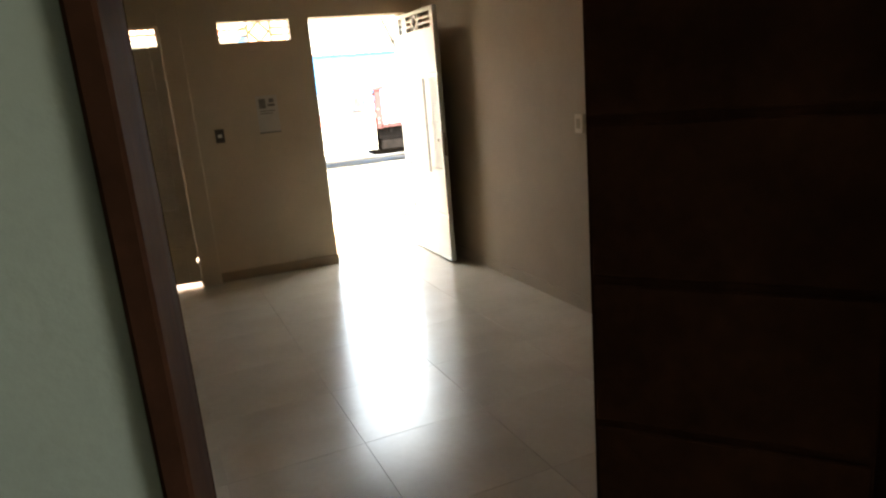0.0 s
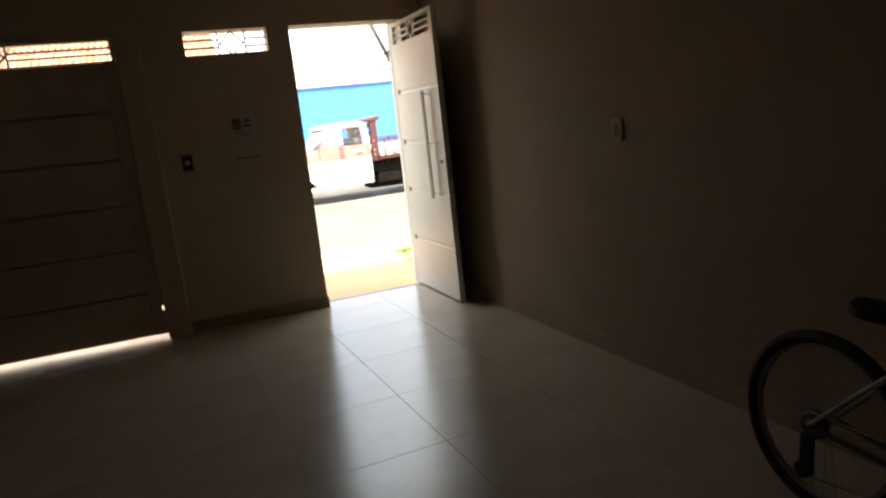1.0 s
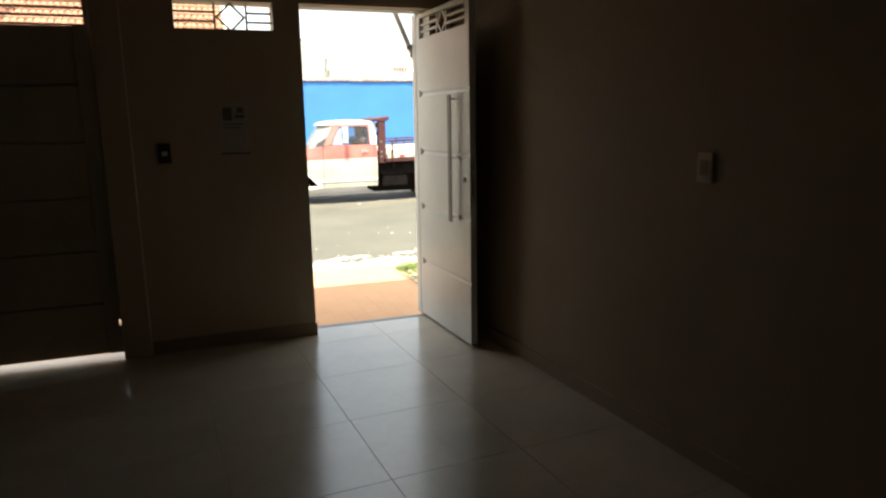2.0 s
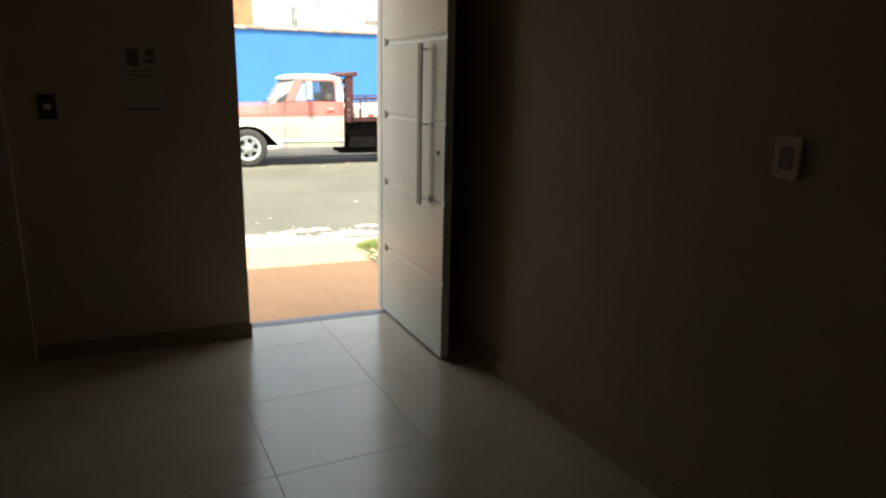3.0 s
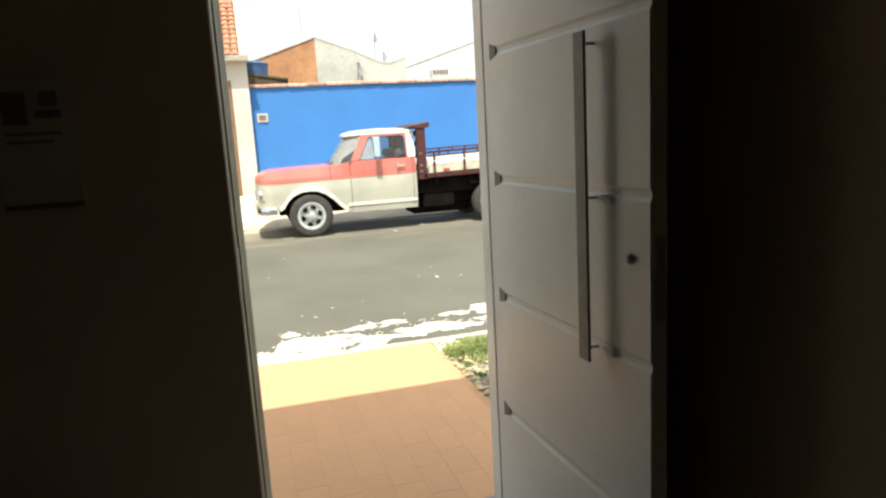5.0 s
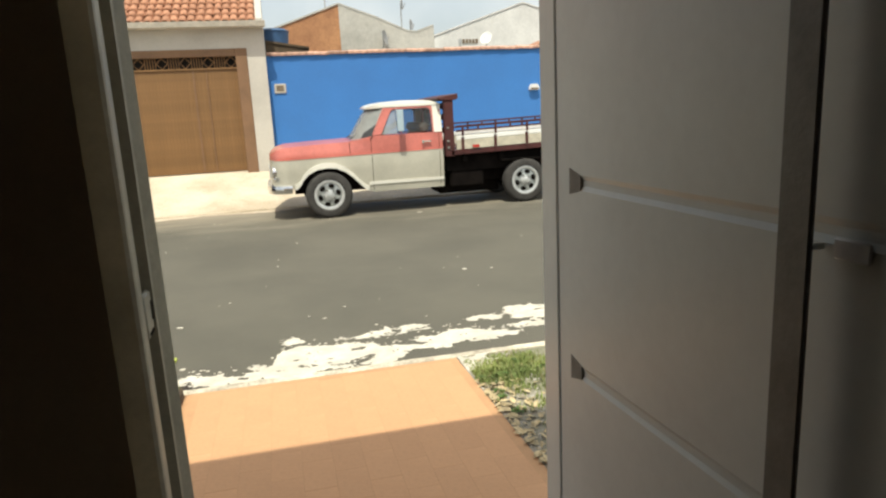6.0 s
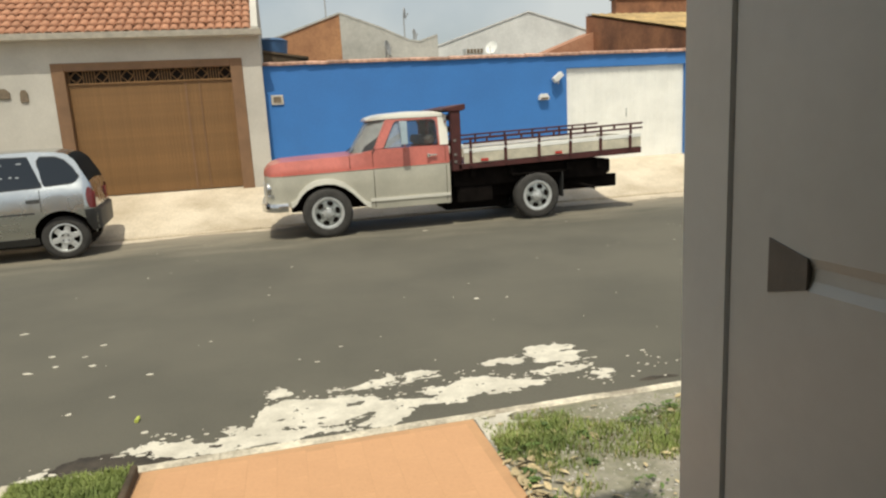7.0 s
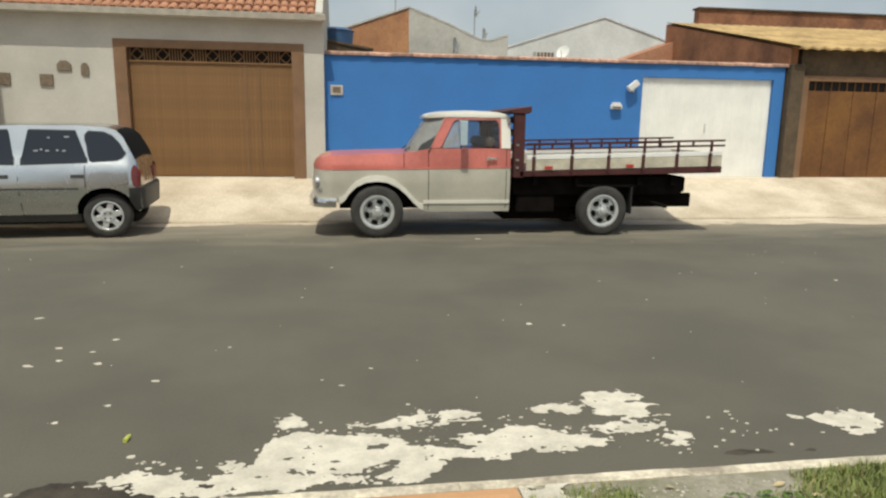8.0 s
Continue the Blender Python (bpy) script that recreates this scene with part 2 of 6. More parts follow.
def pane_mat(name, film, clear, rough=0.06):
    """A thin pane: a share of clear view through it, the rest dusty glossy film."""
    m = bpy.data.materials.new(name)
    m.use_nodes = True
    t, n = m.node_tree, m.node_tree.nodes
    p = n["Principled BSDF"]
    p.inputs["Base Color"].default_value = (*film, 1)
    p.inputs["Roughness"].default_value = rough
    see, both, k, r = n.new("ShaderNodeBsdfTransparent"), n.new("ShaderNodeMixShader"), n.new("ShaderNodeTexNoise"), n.new("ShaderNodeMapRange")
    see.inputs[0].default_value = (0.9, 0.95, 0.96, 1)
    k.inputs["Scale"].default_value = 5.0
    k.inputs["Detail"].default_value = 6
    r.inputs[1].default_value, r.inputs[2].default_value = 0.3, 0.7
    r.inputs[3].default_value, r.inputs[4].default_value = max(0, clear - 0.05), min(1, clear + 0.05)
    t.links.new(k.outputs[0], r.inputs[0])
    t.links.new(r.outputs[0], both.inputs[0])
    t.links.new(p.outputs[0], both.inputs[1])
    t.links.new(see.outputs[0], both.inputs[2])
    t.links.new(both.outputs[0], n["Material Output"].inputs[0])
    return m


M["glass_truck"] = pane_mat("dusty_truck_glass", (0.50, 0.51, 0.48), 0.50)
M["glass_side"] = pane_mat("smoky_side_glass", (0.12, 0.125, 0.13), 0.72)
M["seat_cloth"] = mat("worn_brown_vinyl", (0.10, 0.075, 0.055), 0.6, var=0.15, scale=6, bump=0.06)
M["mirror_back"] = mat("pale_blue_mirror_shell", (0.42, 0.52, 0.58), 0.3, var=0.05, scale=8, coat=0.4)
M["mirror"] = mat("mirror_glass", (0.75, 0.82, 0.88), 0.05, metal=1.0, var=0.02, bump=0)


def asphalt_mat():
    m = mat("worn_asphalt", (0.116, 0.106, 0.081), 0.9, var=0.12, scale=0.8, fine=70, bump=0.5, tint=(0.098, 0.090, 0.069))
    t, n = m.node_tree, m.node_tree.nodes
    p = n["Principled BSDF"]
    old = p.inputs["Base Color"].links[0].from_socket
    co, sep = n.new("ShaderNodeTexCoord"), n.new("ShaderNodeSeparateXYZ")
    t.links.new(co.outputs["Object"], sep.inputs[0])
    # dust gathers along the far gutter
    dust, wob, add = n.new("ShaderNodeMapRange"), n.new("ShaderNodeTexNoise"), n.new("ShaderNodeMath")
    wob.inputs["Scale"].default_value = 1.3
    wob.inputs["Detail"].default_value = 9
    wob.inputs["Roughness"].default_value = 0.68
    drag = n.new("ShaderNodeMapping")
    drag.inputs["Scale"].default_value = (0.55, 2.2, 1)
    t.links.new(co.outputs["Object"], drag.inputs["Vector"])
    t.links.new(drag.outputs[0], wob.inputs["Vector"])
    add.operation = "MULTIPLY_ADD"
    add.inputs[1].default_value = 3.6
    t.links.new(wob.outputs[0], add.inputs[0])
    t.links.new(sep.outputs["Y"], add.inputs[2])
    dust.inputs[1].default_value, dust.inputs[2].default_value = 10.2, 12.6
    dust.inputs[3].default_value, dust.inputs[4].default_value = 0.0, 0.85
    t.links.new(add.outputs[0], dust.inputs[0])
    mix = n.new("ShaderNodeMix")
    mix.data_type = "RGBA"
    mix.inputs[7].default_value = (0.34, 0.29, 0.215, 1)
    t.links.new(dust.outputs[0], mix.inputs[0])
    t.links.new(old, mix.inputs[6])
    t.links.new(mix.outputs[2], p.inputs["Base Color"])
    return m


M["asphalt"] = asphalt_mat()

# ---- building helpers ----
ORIGIN = {}


def thing(name, label, category, at=(0, 0, 0), group="", kind=""):
    ob = new(name)
    ob.empty_display_size = 0.1
    ob.location = at
    ORIGIN[ob.name] = Vector(at)
    return tagged(ob, label, category, group, kind)


def part(name, bm, material, parent=None, label="", smooth=False, category="", kind="", group=""):
    """One mesh object out of a bmesh in world metres, under a thing or a part."""
    me = bpy.data.meshes.new(name)
    at = ORIGIN[parent.name] if parent else Vector((0, 0, 0))
    if parent:
        bmesh.ops.translate(bm, vec=-at, verts=bm.verts)
    bmesh.ops.recalc_face_normals(bm, faces=bm.faces)
    if smooth:
        for f in bm.faces:
            f.smooth = True
        for e in bm.edges:
            if len(e.link_faces) == 2 and e.calc_face_angle(0) > radians(38):
                e.smooth = False
    bm.to_mesh(me)
    bm.free()
    me.materials.append(M[material])
    ob = new(name, me)
    if parent:
        ob.parent = parent
        ORIGIN[ob.name] = at
    else:
        ORIGIN[ob.name] = Vector((0, 0, 0))
    return tagged(ob, label, category, group, kind)


def structure(name, bm, material, label, category="", smooth=False):
    return part(name, bm, material, None, label, smooth, category or name.split("_")[0], "structure")


def box(x0, y0, z0, x1, y1, z1, bevel=0.0, bm=None):
    bm = bm or bmesh.new()
    v = [bm.verts.new(p) for p in ((x0, y0, z0), (x1, y0, z0), (x1, y1, z0), (x0, y1, z0), (x0, y0, z1), (x1, y0, z1), (x1, y1, z1), (x0, y1, z1))]
    f = [bm.faces.new([v[i] for i in q]) for q in ((3, 2, 1, 0), (4, 5, 6, 7), (0, 1, 5, 4), (1, 2, 6, 5), (2, 3, 7, 6), (3, 0, 4, 7))]
    if bevel:
        edges = list({e for q in f for e in q.edges})
        bmesh.ops.bevel(bm, geom=edges, offset=bevel, segments=1, affect="EDGES", profile=0.5)
    return bm


def prism(points, axis, a, b, bevel=0.0, bm=None):
    """A polygon of two coordinates pushed along the third: axis y takes (x, z), x takes (y, z), z takes (x, y)."""
    bm = bm or bmesh.new()
    put = {"y": lambda p, c: (p[0], c, p[1]), "x": lambda p, c: (c, p[0], p[1]), "z": lambda p, c: (p[0], p[1], c)}[axis]
    lo, hi = [bm.verts.new(put(p, a)) for p in points], [bm.verts.new(put(p, b)) for p in points]
    made = [bm.faces.new(lo), bm.faces.new(hi)]
    for i in range(len(points)):
        j = (i + 1) % len(points)
        made.append(bm.faces.new((lo[i], lo[j], hi[j], hi[i])))
    if bevel:
        bmesh.ops.bevel(bm, geom=list({e for q in made for e in q.edges}), offset=bevel, segments=1, affect="EDGES")
    return bm


def rod(p0, p1, r0, r1=None, seg=12, bm=None):
    bm = bm or bmesh.new()
    r1 = r0 if r1 is None else r1
    p0, p1 = Vector(p0), Vector(p1)
    turn = (p1 - p0).to_track_quat("Z", "Y").to_matrix()
    rings = []
    for p, r in ((p0, r0), (p1, r1)):
        rings.append([bm.verts.new(p + turn @ Vector((r * math.cos(2 * math.pi * i / seg), r * math.sin(2 * math.pi * i / seg), 0))) for i in range(seg)])
    for i in range(seg):
        j = (i + 1) % seg
        bm.faces.new((rings[0][i], rings[0][j], rings[1][j], rings[1][i]))
    bm.faces.new(rings[0][::-1])
    bm.faces.new(rings[1])
    return bm


def lathe_y(profile, x, z, seg=28, bm=None):
    """A profile of (radius, y) turned round the line through (x, z) that runs along y."""
    bm = bm or bmesh.new()
    rings = [[bm.verts.new((x + r * math.cos(2 * math.pi * i / seg), y, z + r * math.sin(2 * math.pi * i / seg))) for i in range(seg)] for r, y in profile]
    for a, b in zip(rings, rings[1:]):
        for i in range(seg):
            j = (i + 1) % seg
            bm.faces.new((a[i], a[j], b[j], b[i]))
    return bm


def lerp(table):
    xs, ys = [p[0] for p in table], [p[1] for p in table]
    return lambda x: float(np.interp(x, xs, ys))


def loft(x0, x1, step, low, high, half, yc, crown=0.03, rows=8, across=6, close=True):
    """A body shell: at each station a loop up one side, over the top and down the other. half(x, z) is the half width."""
    bm = bmesh.new()
    n = max(2, int(round((x1 - x0) / step)))
    loops = []
    for i in range(n + 1):
        x = x0 + (x1 - x0) * i / n
        zl, zh = low(x), high(x)
        zh = max(zh, zl + 0.004)
        pts = []
        for k in range(rows + 1):
            z = zl + (zh - zl) * k / rows
            pts.append((-half(x, z), z))
        top = half(x, zh)
        for k in range(1, across):
            u = -1 + 2 * k / across
            pts.append((u * top, zh + crown * (1 - u * u)))
        for k in range(rows, -1, -1):
            z = zl + (zh - zl) * k / rows
            pts.append((half(x, z), z))
        loops.append([bm.verts.new((x, yc + y, z)) for y, z in pts])
    for a, b in zip(loops, loops[1:]):
        for i in range(len(a) - 1):
            bm.faces.new((a[i], a[i + 1], b[i + 1], b[i]))
    if close:
        for loop in (loops[0], loops[-1]):
            bm.faces.new(loop)
    return bm


def side_patch(x0, x1, step, low, high, half, yc, side, out=0.004, deep=0.0, rows=4):
    """A panel that follows a shell's side, set proud of it by out; deep closes its rim inwards."""
    bm = bmesh.new()
    n = max(1, int(round((x1 - x0) / step)))
    grid = []
    for i in range(n + 1):
        x = x0 + (x1 - x0) * i / n
        zl, zh = low(x), max(high(x), low(x) + 0.002)
        grid.append([bm.verts.new((x, yc + side * (half(x, zl + (zh - zl) * k / rows) + out), zl + (zh - zl) * k / rows)) for k in range(rows + 1)])
    for a, b in zip(grid, grid[1:]):
        for k in range(rows):
            bm.faces.new((a[k], a[k + 1], b[k + 1], b[k]))
    if deep:
        ring = bmesh.ops.extrude_edge_only(bm, edges=[e for e in bm.edges if len(e.link_faces) == 1])
        bmesh.ops.translate(bm, vec=(0, -side * deep, 0), verts=[v for v in ring["geom"] if isinstance(v, bmesh.types.BMVert)])
    return bm


def joined(*bms):
    out = bmesh.new()
    for b in bms:
        me = bpy.data.meshes.new("tmp")
        b.to_mesh(me)
        b.free()
        out.from_mesh(me)
        bpy.data.meshes.remove(me)
    return out


def moved(bm, m):
    bmesh.ops.transform(bm, matrix=m, verts=bm.verts)
    return bm


def clip(poly, inside):
    """A polygon cut by half planes (a, b, c): a x + b y <= c."""
    for a, b, c in inside:
        out = []
        for p, q in zip(poly, poly[1:] + poly[:1]):
            dp, dq = a * p[0] + b * p[1] - c, a * q[0] + b * q[1] - c
            if dp <= 0:
                out.append(p)
            if dp * dq < 0:
                s = dp / (dp - dq)
                out.append((p[0] + s * (q[0] - p[0]), p[1] + s * (q[1] - p[1])))
        poly = out
        if len(poly) < 3:
            return []
    return poly


def fan(points, z0, z1):
    """A flat slab over a polygon, with a small rounding at its upper rim."""
    bm = bmesh.new()
    cx, cy = sum(p[0] for p in points) / len(points), sum(p[1] for p in points) / len(points)
    inset = [(p[0] + 0.0008 * (cx - p[0]) / (math.hypot(cx - p[0], cy - p[1]) + 1e-9) * 1.4, p[1] + 0.0008 * (cy - p[1]) / (math.hypot(cx - p[0], cy - p[1]) + 1e-9) * 1.4) for p in points]
    rings = [[bm.verts.new((*p, z)) for p in ps] for ps, z in ((points, z0), (points, z1 - 0.0008), (inset, z1))]
    for a, b in zip(rings, rings[1:]):
        for i in range(len(a)):
            j = (i + 1) % len(a)
            bm.faces.new((a[i], a[j], b[j], b[i]))
    bm.faces.new(rings[2])
    return bm


def lattice(x0, x1, z0, z1, y0, y1, diamonds, bars=2, w=0.012):
    """Bars across an opening, with square fields that hold a diamond; diamonds: the fields' centres."""
    h = z1 - z0
    bms = []
    fields = sorted(diamonds)
    edges = [x0] + [e for c in fields for e in (c - h * 0.58, c + h * 0.58)] + [x1]
    for a, b in zip(edges[::2], edges[1::2]):
        for k in range(bars):
            z = z0 + h * (k + 1) / (bars + 1)
            if b - a > 0.02:
                bms.append(box(a, y0, z - w / 2, b, y1, z + w / 2))
    for c in fields:
        for s in (-1, 1):
            bms.append(box(c + s * h * 0.58 - w / 2, y0, z0, c + s * h * 0.58 + w / 2, y1, z1))
        r = h * 0.5
        for a, b in (((-r, 0), (0, r)), ((0, r), (r, 0)), ((r, 0), (0, -r)), ((0, -r), (-r, 0))):
            d = Vector((b[0] - a[0], b[1] - a[1])).normalized() * 0.004
            o = Vector((-d.y, d.x)).normalized() * w / 2
            zc = (z0 + z1) / 2
            pts = [(c + a[0] - d.x + o.x, zc + a[1] - d.y + o.y), (c + b[0] + d.x + o.x, zc + b[1] + d.y + o.y), (c + b[0] + d.x - o.x, zc + b[1] + d.y - o.y), (c + a[0] - d.x - o.x, zc + a[1] - d.y - o.y)]
            bms.append(prism(pts, "y", y0 + 0.002, y1 - 0.002))
    return bms

# ---- the garage: walls, ceiling, floor base ----
ROAD = -0.2
SIDE = lambda y: 1.035 - 0.075 * y          # the garage's side wall, slightly out of square
CEIL = 2.7
structure("floor_base", prism([(-4.4, -8.6), (1.75, -8.6), (1.75, -5.2), (SIDE(0.13) + 0.1, 0.13), (-4.4, 0.13)], "z", -0.35, -0.0022), "grout", "dark tile grout bed under the garage floor", "floor")
front = joined(
    prism([(-1.01, 0), (0.018, 0), (-0.05, 0.2), (-1.01, 0.2)], "z", 0, 1.985), box(-1.01, 0, 1.985, -0.72, 0.2, 2.15), prism([(-0.145, 0), (0.018, 0), (-0.05, 0.2), (-0.145, 0.2)], "z", 1.985, 2.15),
    box(-1.01, 0, 2.15, 1.27, 0.2, 3.2), box(-4.4, 0, 2.14, -1.17, 0.2, 3.2), box(0.89, 0, -0.1, 1.27, 0.2, 2.15), box(-4.4, 0, -0.1, -3.96, 0.2, 2.14),
    box(-4.4, 0.2, 3.1, 1.27, 0.3, 3.2))
structure("wall_front", front, "wall_front", "cream painted front wall with door and gate openings", "wall")
structure("pillar", box(-1.17, -0.035, 0, -1.01, 0.2, 3.2, 0.004), "wall_front", "cream painted pillar beside the garage gate", "pillar")
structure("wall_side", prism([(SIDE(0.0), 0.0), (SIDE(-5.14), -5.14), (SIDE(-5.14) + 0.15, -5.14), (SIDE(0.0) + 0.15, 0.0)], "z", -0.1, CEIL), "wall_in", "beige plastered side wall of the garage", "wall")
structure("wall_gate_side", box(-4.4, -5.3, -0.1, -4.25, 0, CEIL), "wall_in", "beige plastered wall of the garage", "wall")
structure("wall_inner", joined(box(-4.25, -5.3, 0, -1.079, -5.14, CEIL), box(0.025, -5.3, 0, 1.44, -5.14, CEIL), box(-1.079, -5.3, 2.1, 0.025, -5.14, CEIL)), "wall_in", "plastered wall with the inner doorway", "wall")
structure("ceiling", prism([(-4.4, -5.3), (1.6, -5.3), (1.2, 0.0), (-4.4, 0.0)], "z", CEIL, CEIL + 0.12), "ceiling", "plain painted garage ceiling", "ceiling")
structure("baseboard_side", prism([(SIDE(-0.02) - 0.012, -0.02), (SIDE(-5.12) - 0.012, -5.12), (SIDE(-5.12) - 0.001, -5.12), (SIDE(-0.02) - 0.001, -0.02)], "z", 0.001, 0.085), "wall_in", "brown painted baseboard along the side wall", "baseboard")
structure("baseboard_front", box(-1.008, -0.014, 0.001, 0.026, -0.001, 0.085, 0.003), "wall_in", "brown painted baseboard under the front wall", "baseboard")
# the room behind
structure("wall_room_near", joined(box(-2.7, -5.318, 0, -1.079, -5.302, 2.6), box(0.025, -5.318, 0, 1.7, -5.302, 2.6), box(-1.079, -5.318, 2.1, 0.025, -5.302, 2.6)), "wall_back", "pale greenish white wall round the inner doorway", "wall")
structure("wall_room_left", box(-2.85, -8.6, -0.1, -2.7, -5.302, 2.6), "wall_back", "pale wall of the room behind", "wall")
structure("wall_room_right", joined(box(1.55, -8.6, -0.1, 1.7, -7.85, 2.6), box(1.55, -6.75, -0.1, 1.7, -5.318, 2.6), box(1.55, -7.85, -0.1, 1.7, -6.75, 1.05), box(1.55, -7.85, 2.05, 1.7, -6.75, 2.6)), "wall_back", "pale wall of the room behind with a window opening", "wall")
structure("wall_room_back", box(-2.7, -8.6, -0.1, 1.55, -8.45, 2.6), "wall_back", "pale wall of the room behind", "wall")
structure("ceiling_room", box(-2.85, -8.6, 2.6, 1.7, -5.302, 2.7), "ceiling", "plain painted ceiling of the room behind", "ceiling")

# ---- inner doorway ----
dfr = thing("inner_door_frame", "dark stained wooden door frame of the inner doorway", "door frame", (-1.05, -5.2, 0), kind="structure")
part("jamb", box(-1.078, -5.335, 0.001, -1.051, -5.125, 2.1, 0.004), "darkwood", dfr)
part("jamb", box(-0.018, -5.335, 0.001, 0.024, -5.125, 2.1, 0.004), "darkwood", dfr)
part("lintel", box(-1.078, -5.335, 2.056, 0.024, -5.125, 2.099, 0.004), "darkwood", dfr)
hinge, tip = Vector((-0.035, -5.26, 0)), Vector((-0.36, -4.925, 0))
ud = (tip - hinge).normalized()
nd = Vector((ud.y, -ud.x, 0))
if nd.x > 0:
    nd = -nd
LEAF = Matrix(((ud.x, nd.x, 0, hinge.x), (ud.y, nd.y, 0, hinge.y), (0, 0, 1, 0), (0, 0, 0, 1)))
wide = (tip - hinge).length
leaf = thing("inner_door_leaf", "open dark stained panelled wooden door leaf", "door", (hinge.x, hinge.y, 0.01))
part("core", moved(box(0, -0.035, 0.012, wide, -0.008, 2.05), LEAF), "darkwood", leaf)
for k in range(7):
    part("panel", moved(box(0.004, -0.0075, 0.016 + k * 0.29, wide - 0.004, 0.002, 0.016 + k * 0.29 + 0.275, 0.004), LEAF), "darkwood", leaf)

side_leaf = thing("inner_door_leaf", "narrow dark wooden door leaf folded back beside its frame", "door", (-1.07, -5.1, 0.01))
part("core", prism([(-1.0525, -5.122), (-1.063, -4.877), (-1.098, -4.879), (-1.088, -5.124)], "z", 0.012, 2.05), "darkwood", side_leaf)
part("edge_bead", prism([(-1.0615, -4.8765), (-1.0625, -4.868), (-1.0985, -4.870), (-1.0975, -4.8785)], "z", 0.012, 2.05), "darkwood", side_leaf)

# ---- entrance: frame, sill, leaf ----
efr = thing("entrance_frame", "grey painted metal frame round the entrance", "door frame", (0, 0.1, 0), kind="structure")
part("jamb", prism([(-0.06, 0.201), (0.0105, 0.201), (0.017, 0.206), (0.019, 0.214), (0.019, 0.243), (0.008, 0.250), (0.008, 0.300), (0.026, 0.304), (0.028, 0.312), (0.024, 0.318), (0.042, 0.345), (-0.06, 0.345)], "z", -0.045, 2.149), "frame_metal", efr)
part("jamb", joined(box(0.838, 0.2085, 0.0, 0.889, 0.288, 2.149, 0.003), box(0.874, 0.002, 0.0, 0.889, 0.208, 2.149)), "doorpaint", efr)
part("lintel", box(0.001, 0.06, 2.146, 0.861, 0.204, 2.149), "frame_metal", efr)
plate_ = part("strike_plate", moved(box(0.0082, 0.240, 0.955, 0.0215, 0.312, 1.045, 0.006), Matrix()), "frame_metal", efr, "worn bulging strike plate", smooth=True)
part("bolt_hole", box(0.0216, 0.292, 0.985, 0.0225, 0.305, 1.022), "under", plate_, "dark bolt hole")
part("latch_slot", box(0.0216, 0.255, 0.962, 0.0225, 0.296, 0.969), "under", plate_, "dark latch slot")
BRACE = pose(0.772, 0.30, 2.055, 0, -23.4, 0)
brace = part("corner_brace", moved(box(-0.016, -0.012, -0.36, 0.016, 0.012, 0.36, 0.004), BRACE), "whiteplastic", efr, "slanting white corner brace", smooth=True)
for z in (-0.19, -0.13, 0.20):
    part("brace_clamp", moved(box(-0.021, -0.016, z - 0.014, 0.021, 0.016, z + 0.014, 0.005), BRACE), "frame_metal", brace, smooth=True)
structure("threshold", joined(prism([(0.131, -0.3), (0.131, 0.001), (0.20, -0.004), (0.43, -0.075), (0.43, -0.3)], "x", -0.008, 0.871), prism([(0.206, -0.3), (0.206, -0.005), (0.43, -0.075), (0.43, -0.3)], "x", 0.8715, 0.96)), "sill", "grey slate threshold sloping out to the pavement", "threshold")

o = Vector((0.842, 0.205, 0))
u = (Vector((0.893, -0.655, 0)) - o).normalized()
nn = Vector((u.y, -u.x, 0))
DOOR = Matrix(((u.x, nn.x, 0, o.x), (u.y, nn.y, 0, o.y), (0, 0, 1, 0), (0, 0, 0, 1)))
W, Z0, Z1 = 0.86, 0.014, 2.135
door = thing("entrance_door", "open white enamelled metal door with grooved panels", "door", (o.x, o.y, 0.012))
grooves = (0.417, 0.82, 1.208, 1.605)
part("core", moved(joined(box(-0.0033, -0.042, Z0, W, -0.0045, 1.975), box(-0.0033, -0.042, 1.9752, 0.062, -0.001, Z1), box(W - 0.062, -0.042, 1.9752, W, -0.001, Z1), box(0.0622, -0.042, 2.108, W - 0.0622, -0.001, Z1)), DOOR), "doorpaint", door)
part("hinge_stile", moved(box(-0.0033, -0.004, Z0, 0.0470, 0.0, 1.974), DOOR), "doorpaint", door)
zs = [Z0] + [v for g in grooves for v in (g - 0.015, g + 0.015)] + [1.974]
for a, b in zip(zs[::2], zs[1::2]):
    part("panel", moved(prism([(-0.004, max(Z0, a - 0.009)), (-0.004, min(1.974, b + 0.009)), (0.0, b), (0.0, a)], "x", 0.0471, W - 0.002), DOOR), "doorpaint", door)
# Grey trapezoids paint the shade on each groove's sloping end.
for g in grooves:
    part("groove_end", moved(prism([(0.0474, g - 0.026), (0.0474, g + 0.026), (0.092, g + 0.014), (0.092, g - 0.014)], "y", -0.0042, 0.0012), DOOR), "slotdark", door, "small trapezoid groove end with its shade painted grey")
part("lattice", moved(joined(*lattice(0.0625, W - 0.0625, 1.976, 2.107, -0.03, -0.008, [W / 2])), DOOR), "doorpaint", door, "white bars with a diamond")
hd = part("pull_bar", moved(box(0.629, 0.038, 0.785, 0.675, 0.046, 1.577, 0.002), DOOR), "handle", door, "long grey bronze pull bar standing off the door")
for z in (0.815, 1.19, 1.55):
    part("bracket", moved(box(0.650, 0.001, z - 0.004, 0.656, 0.0378, z + 0.004, 0.0015), DOOR), "doorpaint", hd, "slim bracket")
for z in (0.815, 1.19):
    part("bracket_foot", moved(box(0.668, 0.0005, z - 0.012, 0.715, 0.0045, z + 0.012, 0.002), DOOR), "whiteplastic", hd, "rounded white foot", smooth=True)
